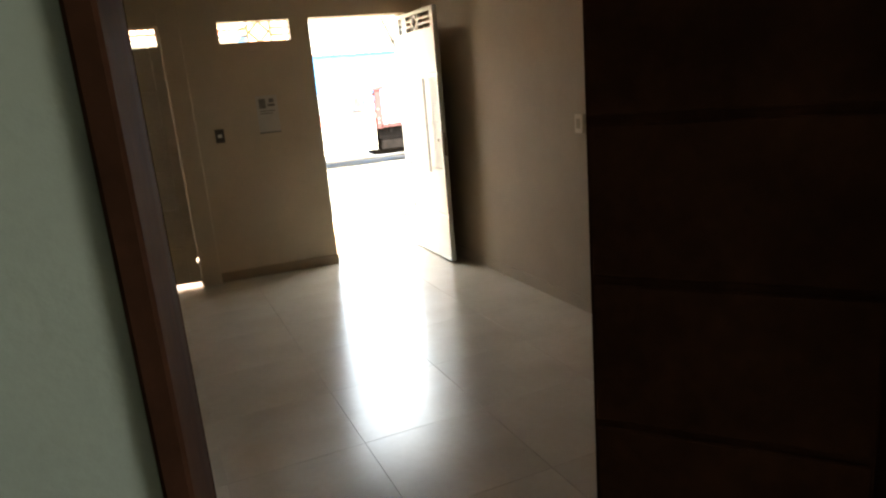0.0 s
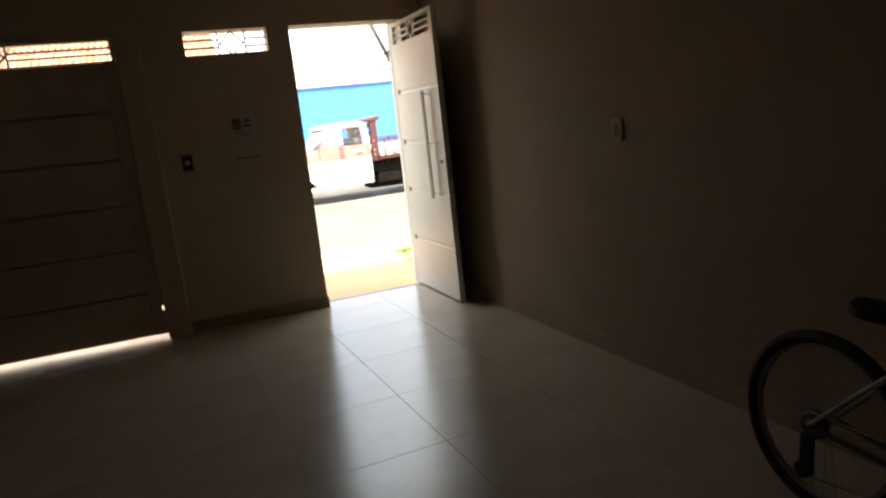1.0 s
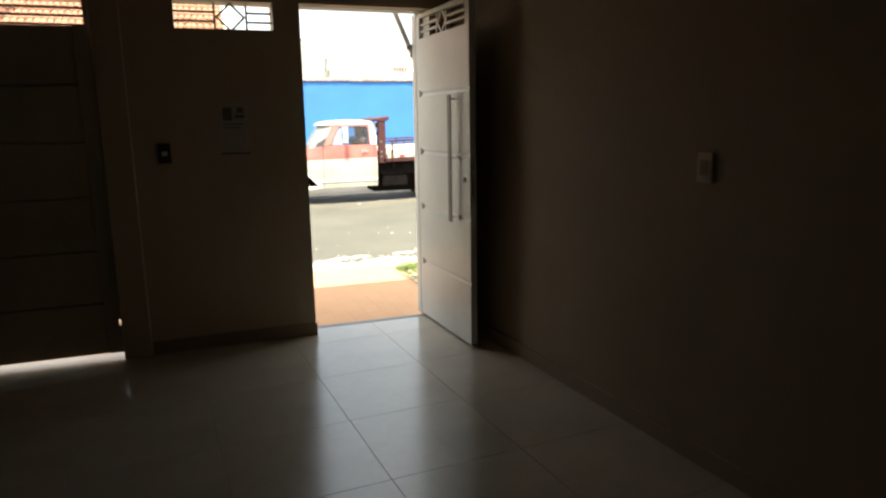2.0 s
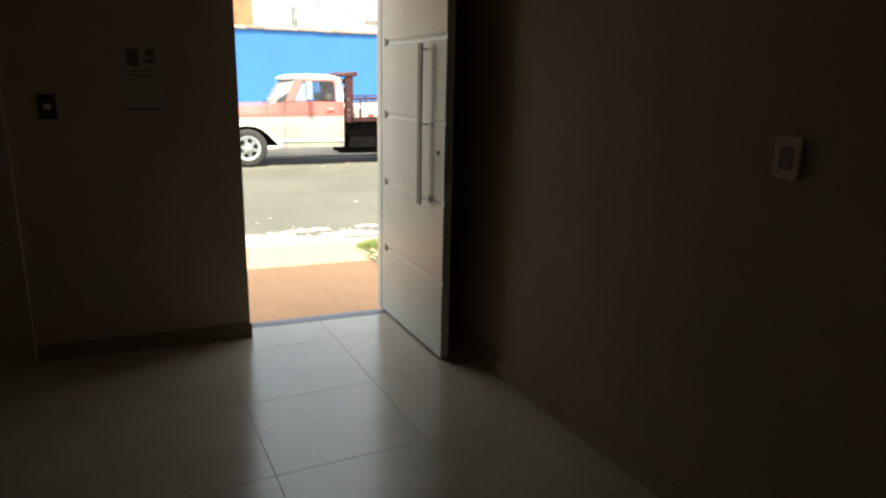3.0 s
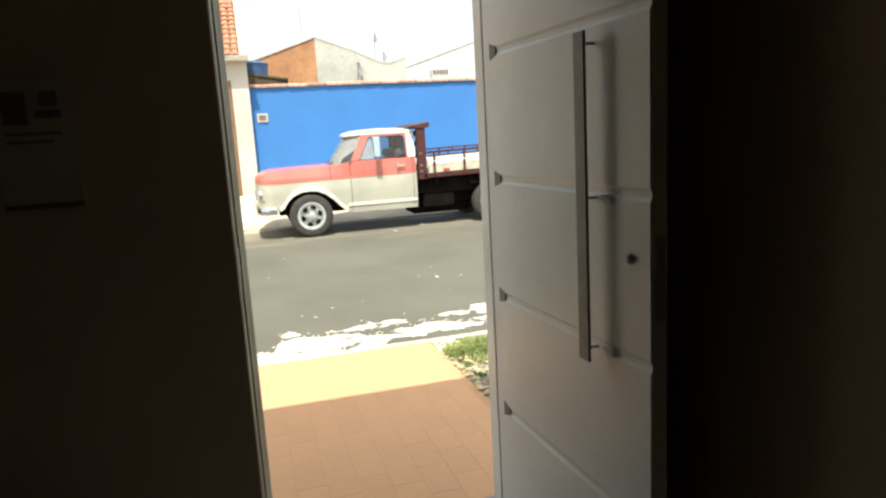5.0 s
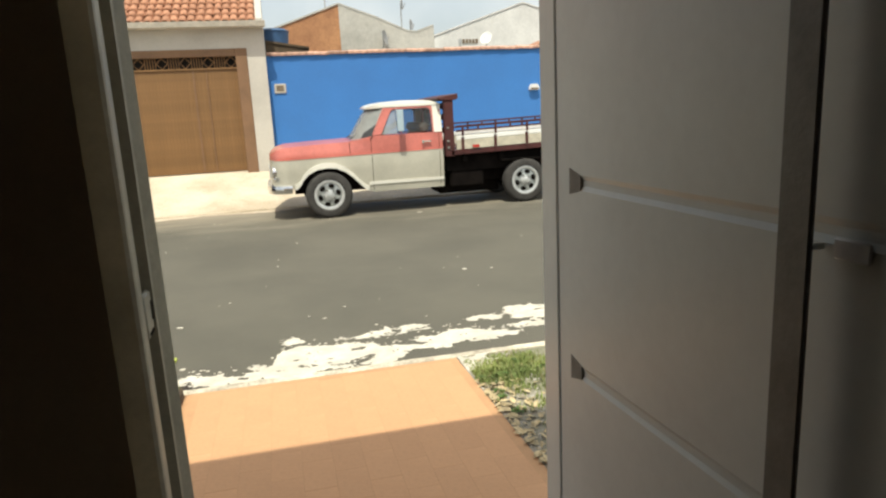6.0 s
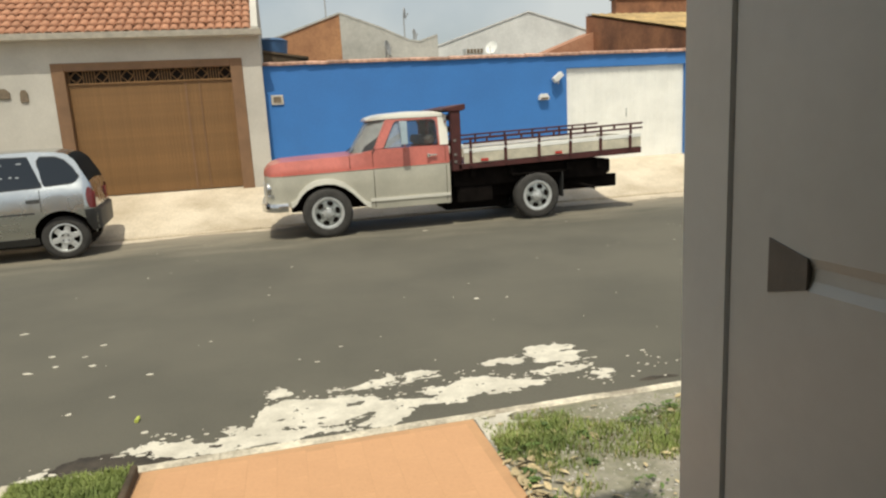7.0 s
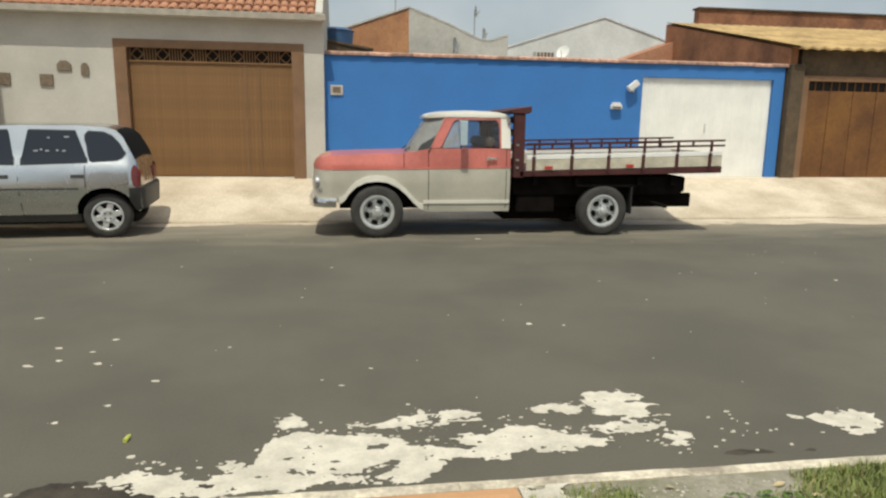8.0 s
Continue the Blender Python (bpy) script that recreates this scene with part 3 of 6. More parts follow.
part("lock_knob", moved(joined(rod((0.79, 0.0, 1.06), (0.79, 0.008, 1.06), 0.013, 0.011), box(0.785, 0.0085, 1.05, 0.795, 0.012, 1.07, 0.002)), DOOR), "frame_metal", door, "small grey lock knob", smooth=True)
part("edge_lock", moved(box(W, -0.035, 0.93, W + 0.003, -0.012, 1.12), DOOR), "chrome", door)

# ---- the fixed lattice beside the door and the garage gate ----
lat = thing("wall_lattice", "metal bars with a diamond in a high wall opening", "window grille", (-0.43, 0.1, 1.985), kind="structure")
for b in lattice(-0.7195, -0.1455, 1.986, 2.149, 0.09, 0.11, [-0.392]):
    part("bar", b, "frame_metal", lat)
gate = thing("garage_gate", "closed beige metal garage gate with a barred top strip", "garage gate", (-2.5, 0.03, 0.03))
part("backing", box(-3.955, 0.0505, 0.034, -1.26, 0.056, 1.9845), "gate_in", gate)
for k in range(6):
    part("panel", box(-3.955, 0.02, 0.034 + k * 0.325, -1.26, 0.05, 0.034 + k * 0.325 + 0.316, 0.004), "gate_in", gate)
part("stile", joined(box(-1.259, 0.012, 0.034, -1.176, 0.055, 0.205), box(-1.259, 0.012, 0.245, -1.176, 0.055, 1.9850), box(-1.2, 0.012, 1.9851, -1.176, 0.055, 2.138), box(-1.259, 0.012, 0.2051, -1.19, 0.055, 0.2449)), "gate_in", gate)
part("rail", box(-3.955, 0.012, 1.9855, -1.2005, 0.052, 1.992), "gate_in", gate)
part("rail", box(-3.955, 0.012, 2.124, -1.2005, 0.052, 2.139), "gate_in", gate)
for b in lattice(-3.955, -1.2005, 1.9925, 2.1235, 0.025, 0.043, [-1.895, -3.1]):
    part("bar", b, "frame_metal", gate)
structure("gate_stop", joined(box(-1.18, 0.06, 0, -1.1705, 0.1, 0.205), box(-1.18, 0.06, 0.245, -1.1705, 0.1, 2.139)), "frame_metal", "narrow metal stop behind the garage gate", "door frame")

# ---- small things in the garage ----
notice = thing("wall_notice", "printed paper notice pinned to the front wall", "notice", (-0.42, -0.003, 1.24))
part("sheet", box(-0.507, -0.006, 1.236, -0.332, -0.001, 1.546), "paper", notice)
for x0, z0, x1, z1 in ((-0.485, 1.44, -0.43, 1.52), (-0.415, 1.455, -0.355, 1.475), (-0.40, 1.485, -0.36, 1.52), (-0.485, 1.415, -0.36, 1.422), (-0.485, 1.395, -0.38, 1.402)):
    part("printed_bar", box(x0, -0.0075, z0, x1, -0.0062, z1), "print", notice, "grey printed block")
part("lower_edge", box(-0.508, -0.009, 1.233, -0.331, -0.0065, 1.245), "print", notice)
sw = thing("light_switch", "dark brown switch plate on the front wall", "light switch", (-0.836, -0.003, 1.25))
pl = part("plate", box(-0.873, -0.011, 1.192, -0.799, -0.001, 1.305, 0.003), "brownplate", sw)
part("rocker", box(-0.852, -0.016, 1.235, -0.82, -0.0112, 1.262, 0.002), "whiteplastic", pl, "pale rocker")
sock = thing("wall_socket", "cream socket plate on the side wall", "socket", (1.2, -2.31, 1.22))
sx = SIDE(-2.31)
sp = part("plate", moved(box(-0.010, -0.04, -0.058, -0.001, 0.04, 0.058, 0.003), pose(sx, -2.31, 1.22, 0, 0, 4.3)), "wall_front", sock)
part("insert", moved(box(-0.013, -0.02, -0.03, -0.0102, 0.02, 0.03, 0.001), pose(sx, -2.31, 1.22, 0, 0, 4.3)), "wall_in", sp)


def bicycle():
    """Stands along the side wall with its back wheel towards the door, leaning a little to the wall."""
    b = thing("bicycle", "dark bicycle leaning beside the garage side wall", "bicycle", (0.9, -4.2, 0))
    lean = pose(0.915, 0, 0, 0, 4, 0)
    R = 0.298
    hubs = {"rear": Vector((0, -3.71, R + 0.003)), "front": Vector((0, -4.74, R + 0.003))}
    bb, seat, head, headlow = Vector((0, -4.13, 0.27)), Vector((0, -3.97, 0.63)), Vector((0, -4.60, 0.82)), Vector((0, -4.64, 0.66))
    at = lambda bm: moved(bm, lean)
    for key, h in hubs.items():
        ring = bmesh.new()
        seg, tube = 36, 8
        rows = [[ring.verts.new((0.022 * math.cos(2 * math.pi * j / tube), h.y + (R - 0.022 + 0.022 * math.sin(2 * math.pi * j / tube)) * math.cos(2 * math.pi * i / seg), h.z + (R - 0.022 + 0.022 * math.sin(2 * math.pi * j / tube)) * math.sin(2 * math.pi * i / seg))) for j in range(tube)] for i in range(seg)]
        for i in range(seg):
            for j in range(tube):
                ring.faces.new((rows[i][j], rows[(i + 1) % seg][j], rows[(i + 1) % seg][(j + 1) % tube], rows[i][(j + 1) % tube]))
        wheel = part("wheel", at(rod(h + Vector((-0.05, 0, 0)), h + Vector((0.05, 0, 0)), 0.02)), "handle", b, smooth=True)
        part("tyre", at(ring), "black", wheel, smooth=True)
        rim = bmesh.new()
        prof = ((0.009, R - 0.044), (0.009, R - 0.056), (-0.009, R - 0.056), (-0.009, R - 0.044))
        rr = [[rim.verts.new((x, h.y + r * math.cos(2 * math.pi * i / seg), h.z + r * math.sin(2 * math.pi * i / seg))) for x, r in prof] for i in range(seg)]
        for i in range(seg):
            for j in range(4):
                rim.faces.new((rr[i][j], rr[(i + 1) % seg][j], rr[(i + 1) % seg][(j + 1) % 4], rr[i][(j + 1) % 4]))
        part("rim", at(rim), "handle", wheel)
        sp_ = [rod(h + Vector((0.03 * (-1) ** i, 0.016 * math.cos(i * 0.349), 0.016 * math.sin(i * 0.349))), h + Vector((0, (R - 0.05) * math.cos(i * 0.349 + 0.25 * (-1) ** (i // 2)), (R - 0.05) * math.sin(i * 0.349 + 0.25 * (-1) ** (i // 2)))), 0.0012, seg=4) for i in range(18)]
        part("spokes", at(joined(*sp_)), "handle", wheel)
    tubes = [(bb, seat, 0.016), (seat + Vector((0, -0.01, -0.03)), head, 0.017), (bb, headlow, 0.019), (head, headlow, 0.02)]
    for a, c, r in tubes:
        part("frame_tube", at(rod(a, c, r)), "handle", b, "dark painted tube", smooth=True)
    for s in (-1, 1):
        e = Vector((0.055 * s, 0, 0))
        part("chain_stay", at(rod(bb + e * 0.5, hubs["rear"] + e, 0.009)), "plastic", b, smooth=True)
        part("seat_stay", at(rod(seat + e * 0.4 + Vector((0, 0, -0.06)), hubs["rear"] + e, 0.008)), "handle", b, smooth=True)
        part("fork_blade", at(rod(headlow + e * 0.8, hubs["front"] + e, 0.012, 0.009)), "plastic", b, smooth=True)
    part("seat_post", at(rod(seat, seat + Vector((0, 0.03, 0.08)), 0.013)), "chrome", b, smooth=True)
    saddle = loft(0, 0.27, 0.03, lambda x: 0.692 - 0.01 * math.sin(x * 9), lambda x: 0.712 + 0.010 * abs(x - 0.15) / 0.15, lambda x, z: float(np.interp(x, (0, 0.04, 0.12, 0.27), (0.04, 0.07, 0.05, 0.018))), 0, 0.012, 2, 4)
    part("saddle", at(moved(saddle, Matrix(((0, 1, 0, 0), (-1, 0, 0, -3.81), (0, 0, 1, 0), (0, 0, 0, 1))))), "black", b, "black padded saddle", smooth=True)
    part("stem", at(rod(head, head + Vector((0, -0.04, 0.12)), 0.014)), "chrome", b, smooth=True)
    bar = head + Vector((0, -0.05, 0.13))
    hb = part("handlebar", at(rod(bar + Vector((-0.27, 0.03, 0)), bar + Vector((0.27, 0.03, 0)), 0.012)), "plastic", b, smooth=True)
    for s in (-1, 1):
        part("grip", at(rod(bar + Vector((0.16 * s, 0.03, 0)), bar + Vector((0.28 * s, 0.03, 0)), 0.017)), "black", hb, smooth=True)
    part("chainring", at(rod(bb + Vector((-0.052, 0, 0)), bb + Vector((-0.046, 0, 0)), 0.085, seg=24)), "plastic", b, smooth=True)
    for s, d in ((-1, 1), (1, -1)):
        crank = part("crank", at(rod(bb + Vector((0.06 * s, 0, 0)), bb + Vector((0.065 * s, 0.12 * d, -0.11 * d)), 0.011, 0.009)), "handle", b, smooth=True)
        part("pedal", at(box(0.065 * s - 0.04 + 0.05 * s, bb.y + 0.12 * d - 0.04, bb.z - 0.11 * d - 0.012, 0.065 * s + 0.04 + 0.05 * s, bb.y + 0.12 * d + 0.04, bb.z - 0.11 * d + 0.012, 0.004)), "black", crank)
    part("cassette", at(rod(hubs["rear"] + Vector((-0.05, 0, 0)), hubs["rear"] + Vector((-0.025, 0, 0)), 0.034, 0.05, 18)), "plastic", b, smooth=True)
    part("derailleur", at(joined(box(-0.062, -3.73, 0.15, -0.04, -3.68, 0.27, 0.008), rod((-0.065, -3.70, 0.15), (-0.04, -3.70, 0.15), 0.028))), "black", b, "black rear derailleur", smooth=True)
    for dz in (0.05, -0.075):
        part("chain_run", at(rod((-0.048, -3.71, hubs["rear"].z + (0.045 if dz > 0 else -0.17)), (-0.048, bb.y, bb.z + (0.08 if dz > 0 else -0.08)), 0.004, seg=6)), "handle", b)


bicycle()

# ---- outdoors: ground, road, pavements ----
structure("ground", box(-700, -700, -0.75, 700, 700, -0.6), "soil", "bare dry earth to the horizon", "ground")
structure("road", box(-80, 2.79, -0.6, 80, 10.5, ROAD), "asphalt", "worn grey asphalt street with dusty gutter", "road")
PAVE = lambda y: -0.083 - 0.030 * (y - 0.43)
structure("pavement_near", joined(prism([(0.431, -0.6), (0.431, PAVE(0.43) - 0.0009), (2.701, PAVE(2.68) - 0.0009), (2.701, -0.6)], "x", -14, 1.235), prism([(0.2, -0.6), (0.2, PAVE(0.2) - 0.008), (0.43, PAVE(0.43) - 0.008), (0.43, -0.6)], "x", -14, -0.01)), "terragrout", "red mortar bed of the paved front strip", "pavement")
structure("verge_soil", prism([(0.2, -0.6), (0.2, -0.105), (1.4, -0.115), (2.701, -0.155), (2.701, -0.6)], "x", 1.236, 14), "soil", "bare gravelly soil of the grass verge", "ground")
walk_far = prism([(10.5, -0.6), (10.5, -0.165), (10.62, -0.14), (12.3, 0.335), (14.0, 0.36), (14.0, -0.6)], "x", -80, 80)
structure("pavement_far", walk_far, "sidewalk", "sunlit sandy concrete pavement sloping up to the houses", "pavement")
kerb = thing("kerb_near", "whitewashed worn concrete kerb along the street", "kerb", (0, 2.73, -0.2), kind="structure")
rng = random.Random(4)


def worn_stone(x0, x1, y0, y1, z0, z1):
    """A kerbstone whose upper rims are broken and uneven along its length."""
    bm = bmesh.new()
    n, loops = 14, []
    for k in range(n + 1):
        x = x0 + (x1 - x0) * k / n
        a, b, c = (noise.noise(Vector((x * 9, i * 3.3, 0.7))) for i in range(3))
        chip = 0.02 * max(0.0, b - 0.15)
        pts = ((y0, z0), (y0, z1 - 0.004), (y0 + 0.012, z1 + 0.004 * a), (y1 - 0.026 + 0.008 * b - chip, z1 + 0.003 * c), (y1 - 0.008 + 0.007 * a - chip, z1 - 0.016 - chip), (y1 - 0.002 + 0.004 * b, z0))
        loops.append([bm.verts.new((x, *p)) for p in pts])
    for a, b in zip(loops, loops[1:]):
        for i in range(6):
            bm.faces.new((a[i], a[(i + 1) % 6], b[(i + 1) % 6], b[i]))
    bm.faces.new(loops[0])
    bm.faces.new(loops[-1])
    return bm


for k in range(26):
    x0 = -13 + k * 1.0
    part("kerbstone", worn_stone(x0 + 0.001, x0 + 0.999, 2.7025, 2.789, -0.5, -0.145 - rng.uniform(0, 0.006)), "kerb", kerb)
for k in range(14):
    x0 = -14 + k * 2.0
    part("kerbstone", box(x0 + 0.004, 10.44, -0.5, x0 + 1.996, 10.499, -0.166, 0.012), "sidewalk", kerb)


def contour(field, x0, x1, y0, y1, step, z):
    """Flat flakes where field(x, y) is above zero, cut out cell by cell with slanting rims."""
    nx, ny = int((x1 - x0) / step), int((y1 - y0) / step)
    val = [[field(x0 + i * step, y0 + j * step) for j in range(ny + 1)] for i in range(nx + 1)]
    verts, index, faces = [], {}, []

    def vert(key, p):
        if key not in index:
            index[key] = len(verts)
            verts.append((p[0], p[1], z))
        return index[key]

    for i in range(nx):
        for j in range(ny):
            ring = ((i, j), (i + 1, j), (i + 1, j + 1), (i, j + 1))
            poly = []
            for a, b in zip(ring, ring[1:] + ring[:1]):
                va, vb = val[a[0]][a[1]], val[b[0]][b[1]]
                if va > 0:
                    poly.append(vert(a, (x0 + a[0] * step, y0 + a[1] * step)))
                if (va > 0) != (vb > 0):
                    s = va / (va - vb)
                    poly.append(vert((min(a, b), max(a, b)), (x0 + (a[0] + s * (b[0] - a[0])) * step, y0 + (a[1] + s * (b[1] - a[1])) * step)))
            if len(poly) >= 3 and len(set(poly)) == len(poly):
                faces.append(poly)
    me = bpy.data.meshes.new("flakes")
    me.from_pydata(verts, [], faces)
    bm = bmesh.new()
    bm.from_mesh(me)
    bpy.data.meshes.remove(me)
    return bm


up = lerp([(-0.56, 2.96), (-0.46, 3.08), (-0.33, 3.11), (-0.13, 3.03), (0.05, 3.03), (0.12, 3.1), (0.16, 3.28), (0.3, 3.43), (0.47, 3.37), (0.64, 3.38), (0.79, 3.29), (0.88, 3.18), (1.13, 3.28), (1.38, 3.36), (1.53, 3.33), (1.75, 3.16)])
dn = lerp([(-0.6, 3.05), (-0.47, 2.98), (-0.2, 2.87), (0.06, 2.88), (0.39, 2.88), (0.8, 2.90), (0.94, 2.95), (1.05, 3.08), (1.16, 3.06), (1.28, 3.05), (1.4, 3.13), (1.6, 3.04), (1.75, 3.1)])
blots = ((0.28, 3.54, 0.09, 0.09), (0.63, 3.465, 0.06, 0.03), (0.97, 3.47, 0.21, 0.085), (0.03, 3.09, 0.05, 0.03), (1.64, 3.54, 0.07, 0.05), (1.76, 3.50, 0.06, 0.05), (2.03, 3.55, 0.2, 0.17), (1.95, 3.27, 0.2, 0.08), (2.17, 3.12, 0.17, 0.05), (1.72, 3.16, 0.15, 0.07), (3.17, 3.20, 0.16, 0.15), (3.05, 3.24, 0.12, 0.07), (-0.9, 2.885, 0.09, 0.035), (-1.43, 3.64, 0.14, 0.025))


def lime_field(x, y):
    d = min(up(x) - y, y - dn(x)) if -0.62 < x < 1.8 else -0.2
    for bx, by, rx, ry in blots:
        d = max(d, (1 - math.hypot((x - bx) / rx, (y - by) / ry)) * min(rx, ry))
    rag = noise.fractal(Vector((x * 6.5, y * 10.0, 3.7)), 0.5, 2.2, 6)
    hole = noise.fractal(Vector((x * 4.2, y * 10, 8.3)), 0.75, 2.1, 5)
    thin = 0.05 if 1.85 < x < 2.65 and y < 3.35 else 0.0
    return max(-0.12, min(0.045, d)) + 0.07 * rag + 0.02 * noise.noise(Vector((x * 26, y * 34, 1.1))) - 0.20 * max(0.0, hole - 0.34) - thin * max(0.0, hole + 0.4)


part("lime_patch", contour(lime_field, -1.65, 3.45, 2.8, 3.85, 0.009, ROAD + 0.003), "lime", None, "chipped white lime spilt along the road edge", category="stain", kind="stuff")


gutter_edge = lerp([(-9, 10.15), (-1.9, 10.1), (-0.9, 10.27), (0.1, 10.22), (0.45, 10.3), (0.6, 10.6), (4.6, 10.6), (4.9, 9.85), (6.2, 9.86), (7.6, 9.78), (9.1, 9.70), (14, 9.7)])


def sand_field(x, y):
    rag = noise.fractal(Vector((x * 1.1, y * 3.0, 2.2)), 0.7, 2.1, 6)
    return min(0.12, y - gutter_edge(x)) + 0.13 * rag - 0.03 + 0.16 * max(0.0, noise.noise(Vector((x * 2.4, y * 7.0, 9.1))) - 0.35)


structure("gutter_sand", contour(sand_field, -9.0, 13.0, 9.4, 10.44, 0.022, ROAD + 0.004), "sidewalk", "pale sand drifted out from the pavement over the asphalt", "sand")


def damp_field(x, y):
    d = max(1 - math.hypot((x + 0.52) / 0.36, (y - 2.93) / 0.10), 0.5 - math.hypot((x - 2.45) / 0.40, (y - 2.95) / 0.06))
    return min(0.5, d) + 0.6 * noise.fractal(Vector((x * 5, y * 9, 6.1)), 0.8, 2.0, 5)


structure("damp_stain", contour(damp_field, -1.1, 3.1, 2.792, 3.15, 0.012, ROAD + 0.0015), "damp", "dark damp dirt lying in the gutter along the kerb", "stain")


def blotch_field(x, y):
    d = min(0.11 - abs(x - 1.32) * 0.9, 0.12 - abs(y - 2.57))
    return min(0.06, d) + 0.06 * noise.fractal(Vector((x * 11, y * 13, 5.1)), 0.7, 2.1, 5)


structure("paint_blotch", contour(blotch_field, 1.238, 1.62, 2.36, 2.701, 0.009, -0.1405), "lime", "white lime splashed on the verge beside the kerb", "stain")


def chips(name, spots, material, label, z, category="litter"):
    bm = bmesh.new()
    r = random.Random(11)
    for x, y, s in spots:
        s *= 0.55
        n = r.randint(6, 9)
        turn, long = r.uniform(-0.4, 0.4), r.uniform(1.2, 2.4)
        pts = []
        for i in range(n):
            a, q = 2 * math.pi * i / n, s * r.uniform(0.55, 1.1)
            px, py = q * long * math.cos(a), q * math.sin(a)
            pts.append((x + px * math.cos(turn) - py * math.sin(turn), y + px * math.sin(turn) + py * math.cos(turn)))
        lo, hi = [bm.verts.new((*p, z)) for p in pts], [bm.verts.new((*p, z + 0.004)) for p in pts]
        bm.faces.new(hi)
        for i in range(n):
            bm.faces.new((lo[i], lo[(i + 1) % n], hi[(i + 1) % n], hi[i]))
    return part(name, bm, material, None, label, category=category, kind="stuff")


near_spots = [(-1.77, 5.59, 0.03), (-1.40, 4.52, 0.035), (-0.91, 3.66, 0.03), (-1.03, 5.0, 0.025), (-0.99, 4.52, 0.04), (-0.56, 4.18, 0.03), (-0.72, 3.85, 0.028), (-0.23, 4.75, 0.02), (-1.13, 7.4, 0.02), (0.42, 7.23, 0.02), (1.95, 5.06, 0.04), (2.21, 5.0, 0.02), (2.31, 8.85, 0.045), (0.7, 4.25, 0.014), (0.52, 3.99, 0.014), (0.88, 3.68, 0.02), (5.48, 6.19, 0.03), (0.18, 6.02, 0.016), (-0.43, 3.25, 0.03), (-0.4, 2.98, 0.03), (-1.25, 4.6, 0.035), (-1.35, 4.85, 0.03), (-1.1, 4.75, 0.022), (-1.85, 4.1, 0.03), (-1.6, 3.9, 0.022)]
rs = random.Random(21)
near_spots += [(rs.uniform(-3.5, 7.5), 3.0 + 6.8 * rs.random() ** 1.6, rs.uniform(0.003, 0.010)) for _ in range(90)]
near_spots += [(x, up(x) + rs.uniform(0.0, 0.22) ** 1.4, rs.uniform(0.006, 0.02)) for x in [rs.uniform(-0.4, 1.8) for _ in range(60)]]
near_spots += [(rs.uniform(2.0, 2.75), rs.uniform(2.95, 3.5), rs.uniform(0.005, 0.018)) for _ in range(40)]
chips("lime_chips", near_spots, "lime", "small white lime chips scattered over the asphalt", ROAD)
part("bottle_scrap", joined(rod((-0.50, 3.40, ROAD + 0.011), (-0.4965, 3.446, ROAD + 0.011), 0.011, seg=10), rod((-0.4965, 3.4462, ROAD + 0.010), (-0.495, 3.464, ROAD + 0.009), 0.0055, seg=8)), "litter", None, "small yellow green plastic bottle lying on the asphalt", True, "bottle")

# ---- verge, planter, fallen leaves ----
def soil_z(y):
    return float(np.interp(y, (0.2, 1.4, 2.68), (-0.105, -0.115, -0.155)))


def blades(spots, seed):
    """Grass blades as bent tapering slips; spots: x, y, z, height, spread."""
    r = random.Random(seed)
    verts, faces = [], []
    for x, y, z, h, s in spots:
        a = r.uniform(0, 2 * math.pi)
        dx, dy = math.cos(a), math.sin(a)
        w = r.uniform(0.0015, 0.0035)
        b = r.uniform(0.2, 0.9) * h
        k = len(verts)
        verts += [(x - dy * w, y + dx * w, z), (x + dy * w, y - dx * w, z), (x + dx * b * 0.4 - dy * w * 0.7, y + dy * b * 0.4 + dx * w * 0.7, z + h * 0.6), (x + dx * b * 0.4 + dy * w * 0.7, y + dy * b * 0.4 - dx * w * 0.7, z + h * 0.6), (x + dx * b, y + dy * b, z + h)]
        faces += [(k, k + 1, k + 3, k + 2), (k + 2, k + 3, k + 4)]
    me = bpy.data.meshes.new("blades")
    me.from_pydata(verts, [], faces)
    bm = bmesh.new()
    bm.from_mesh(me)
    bpy.data.meshes.remove(me)
    return bm


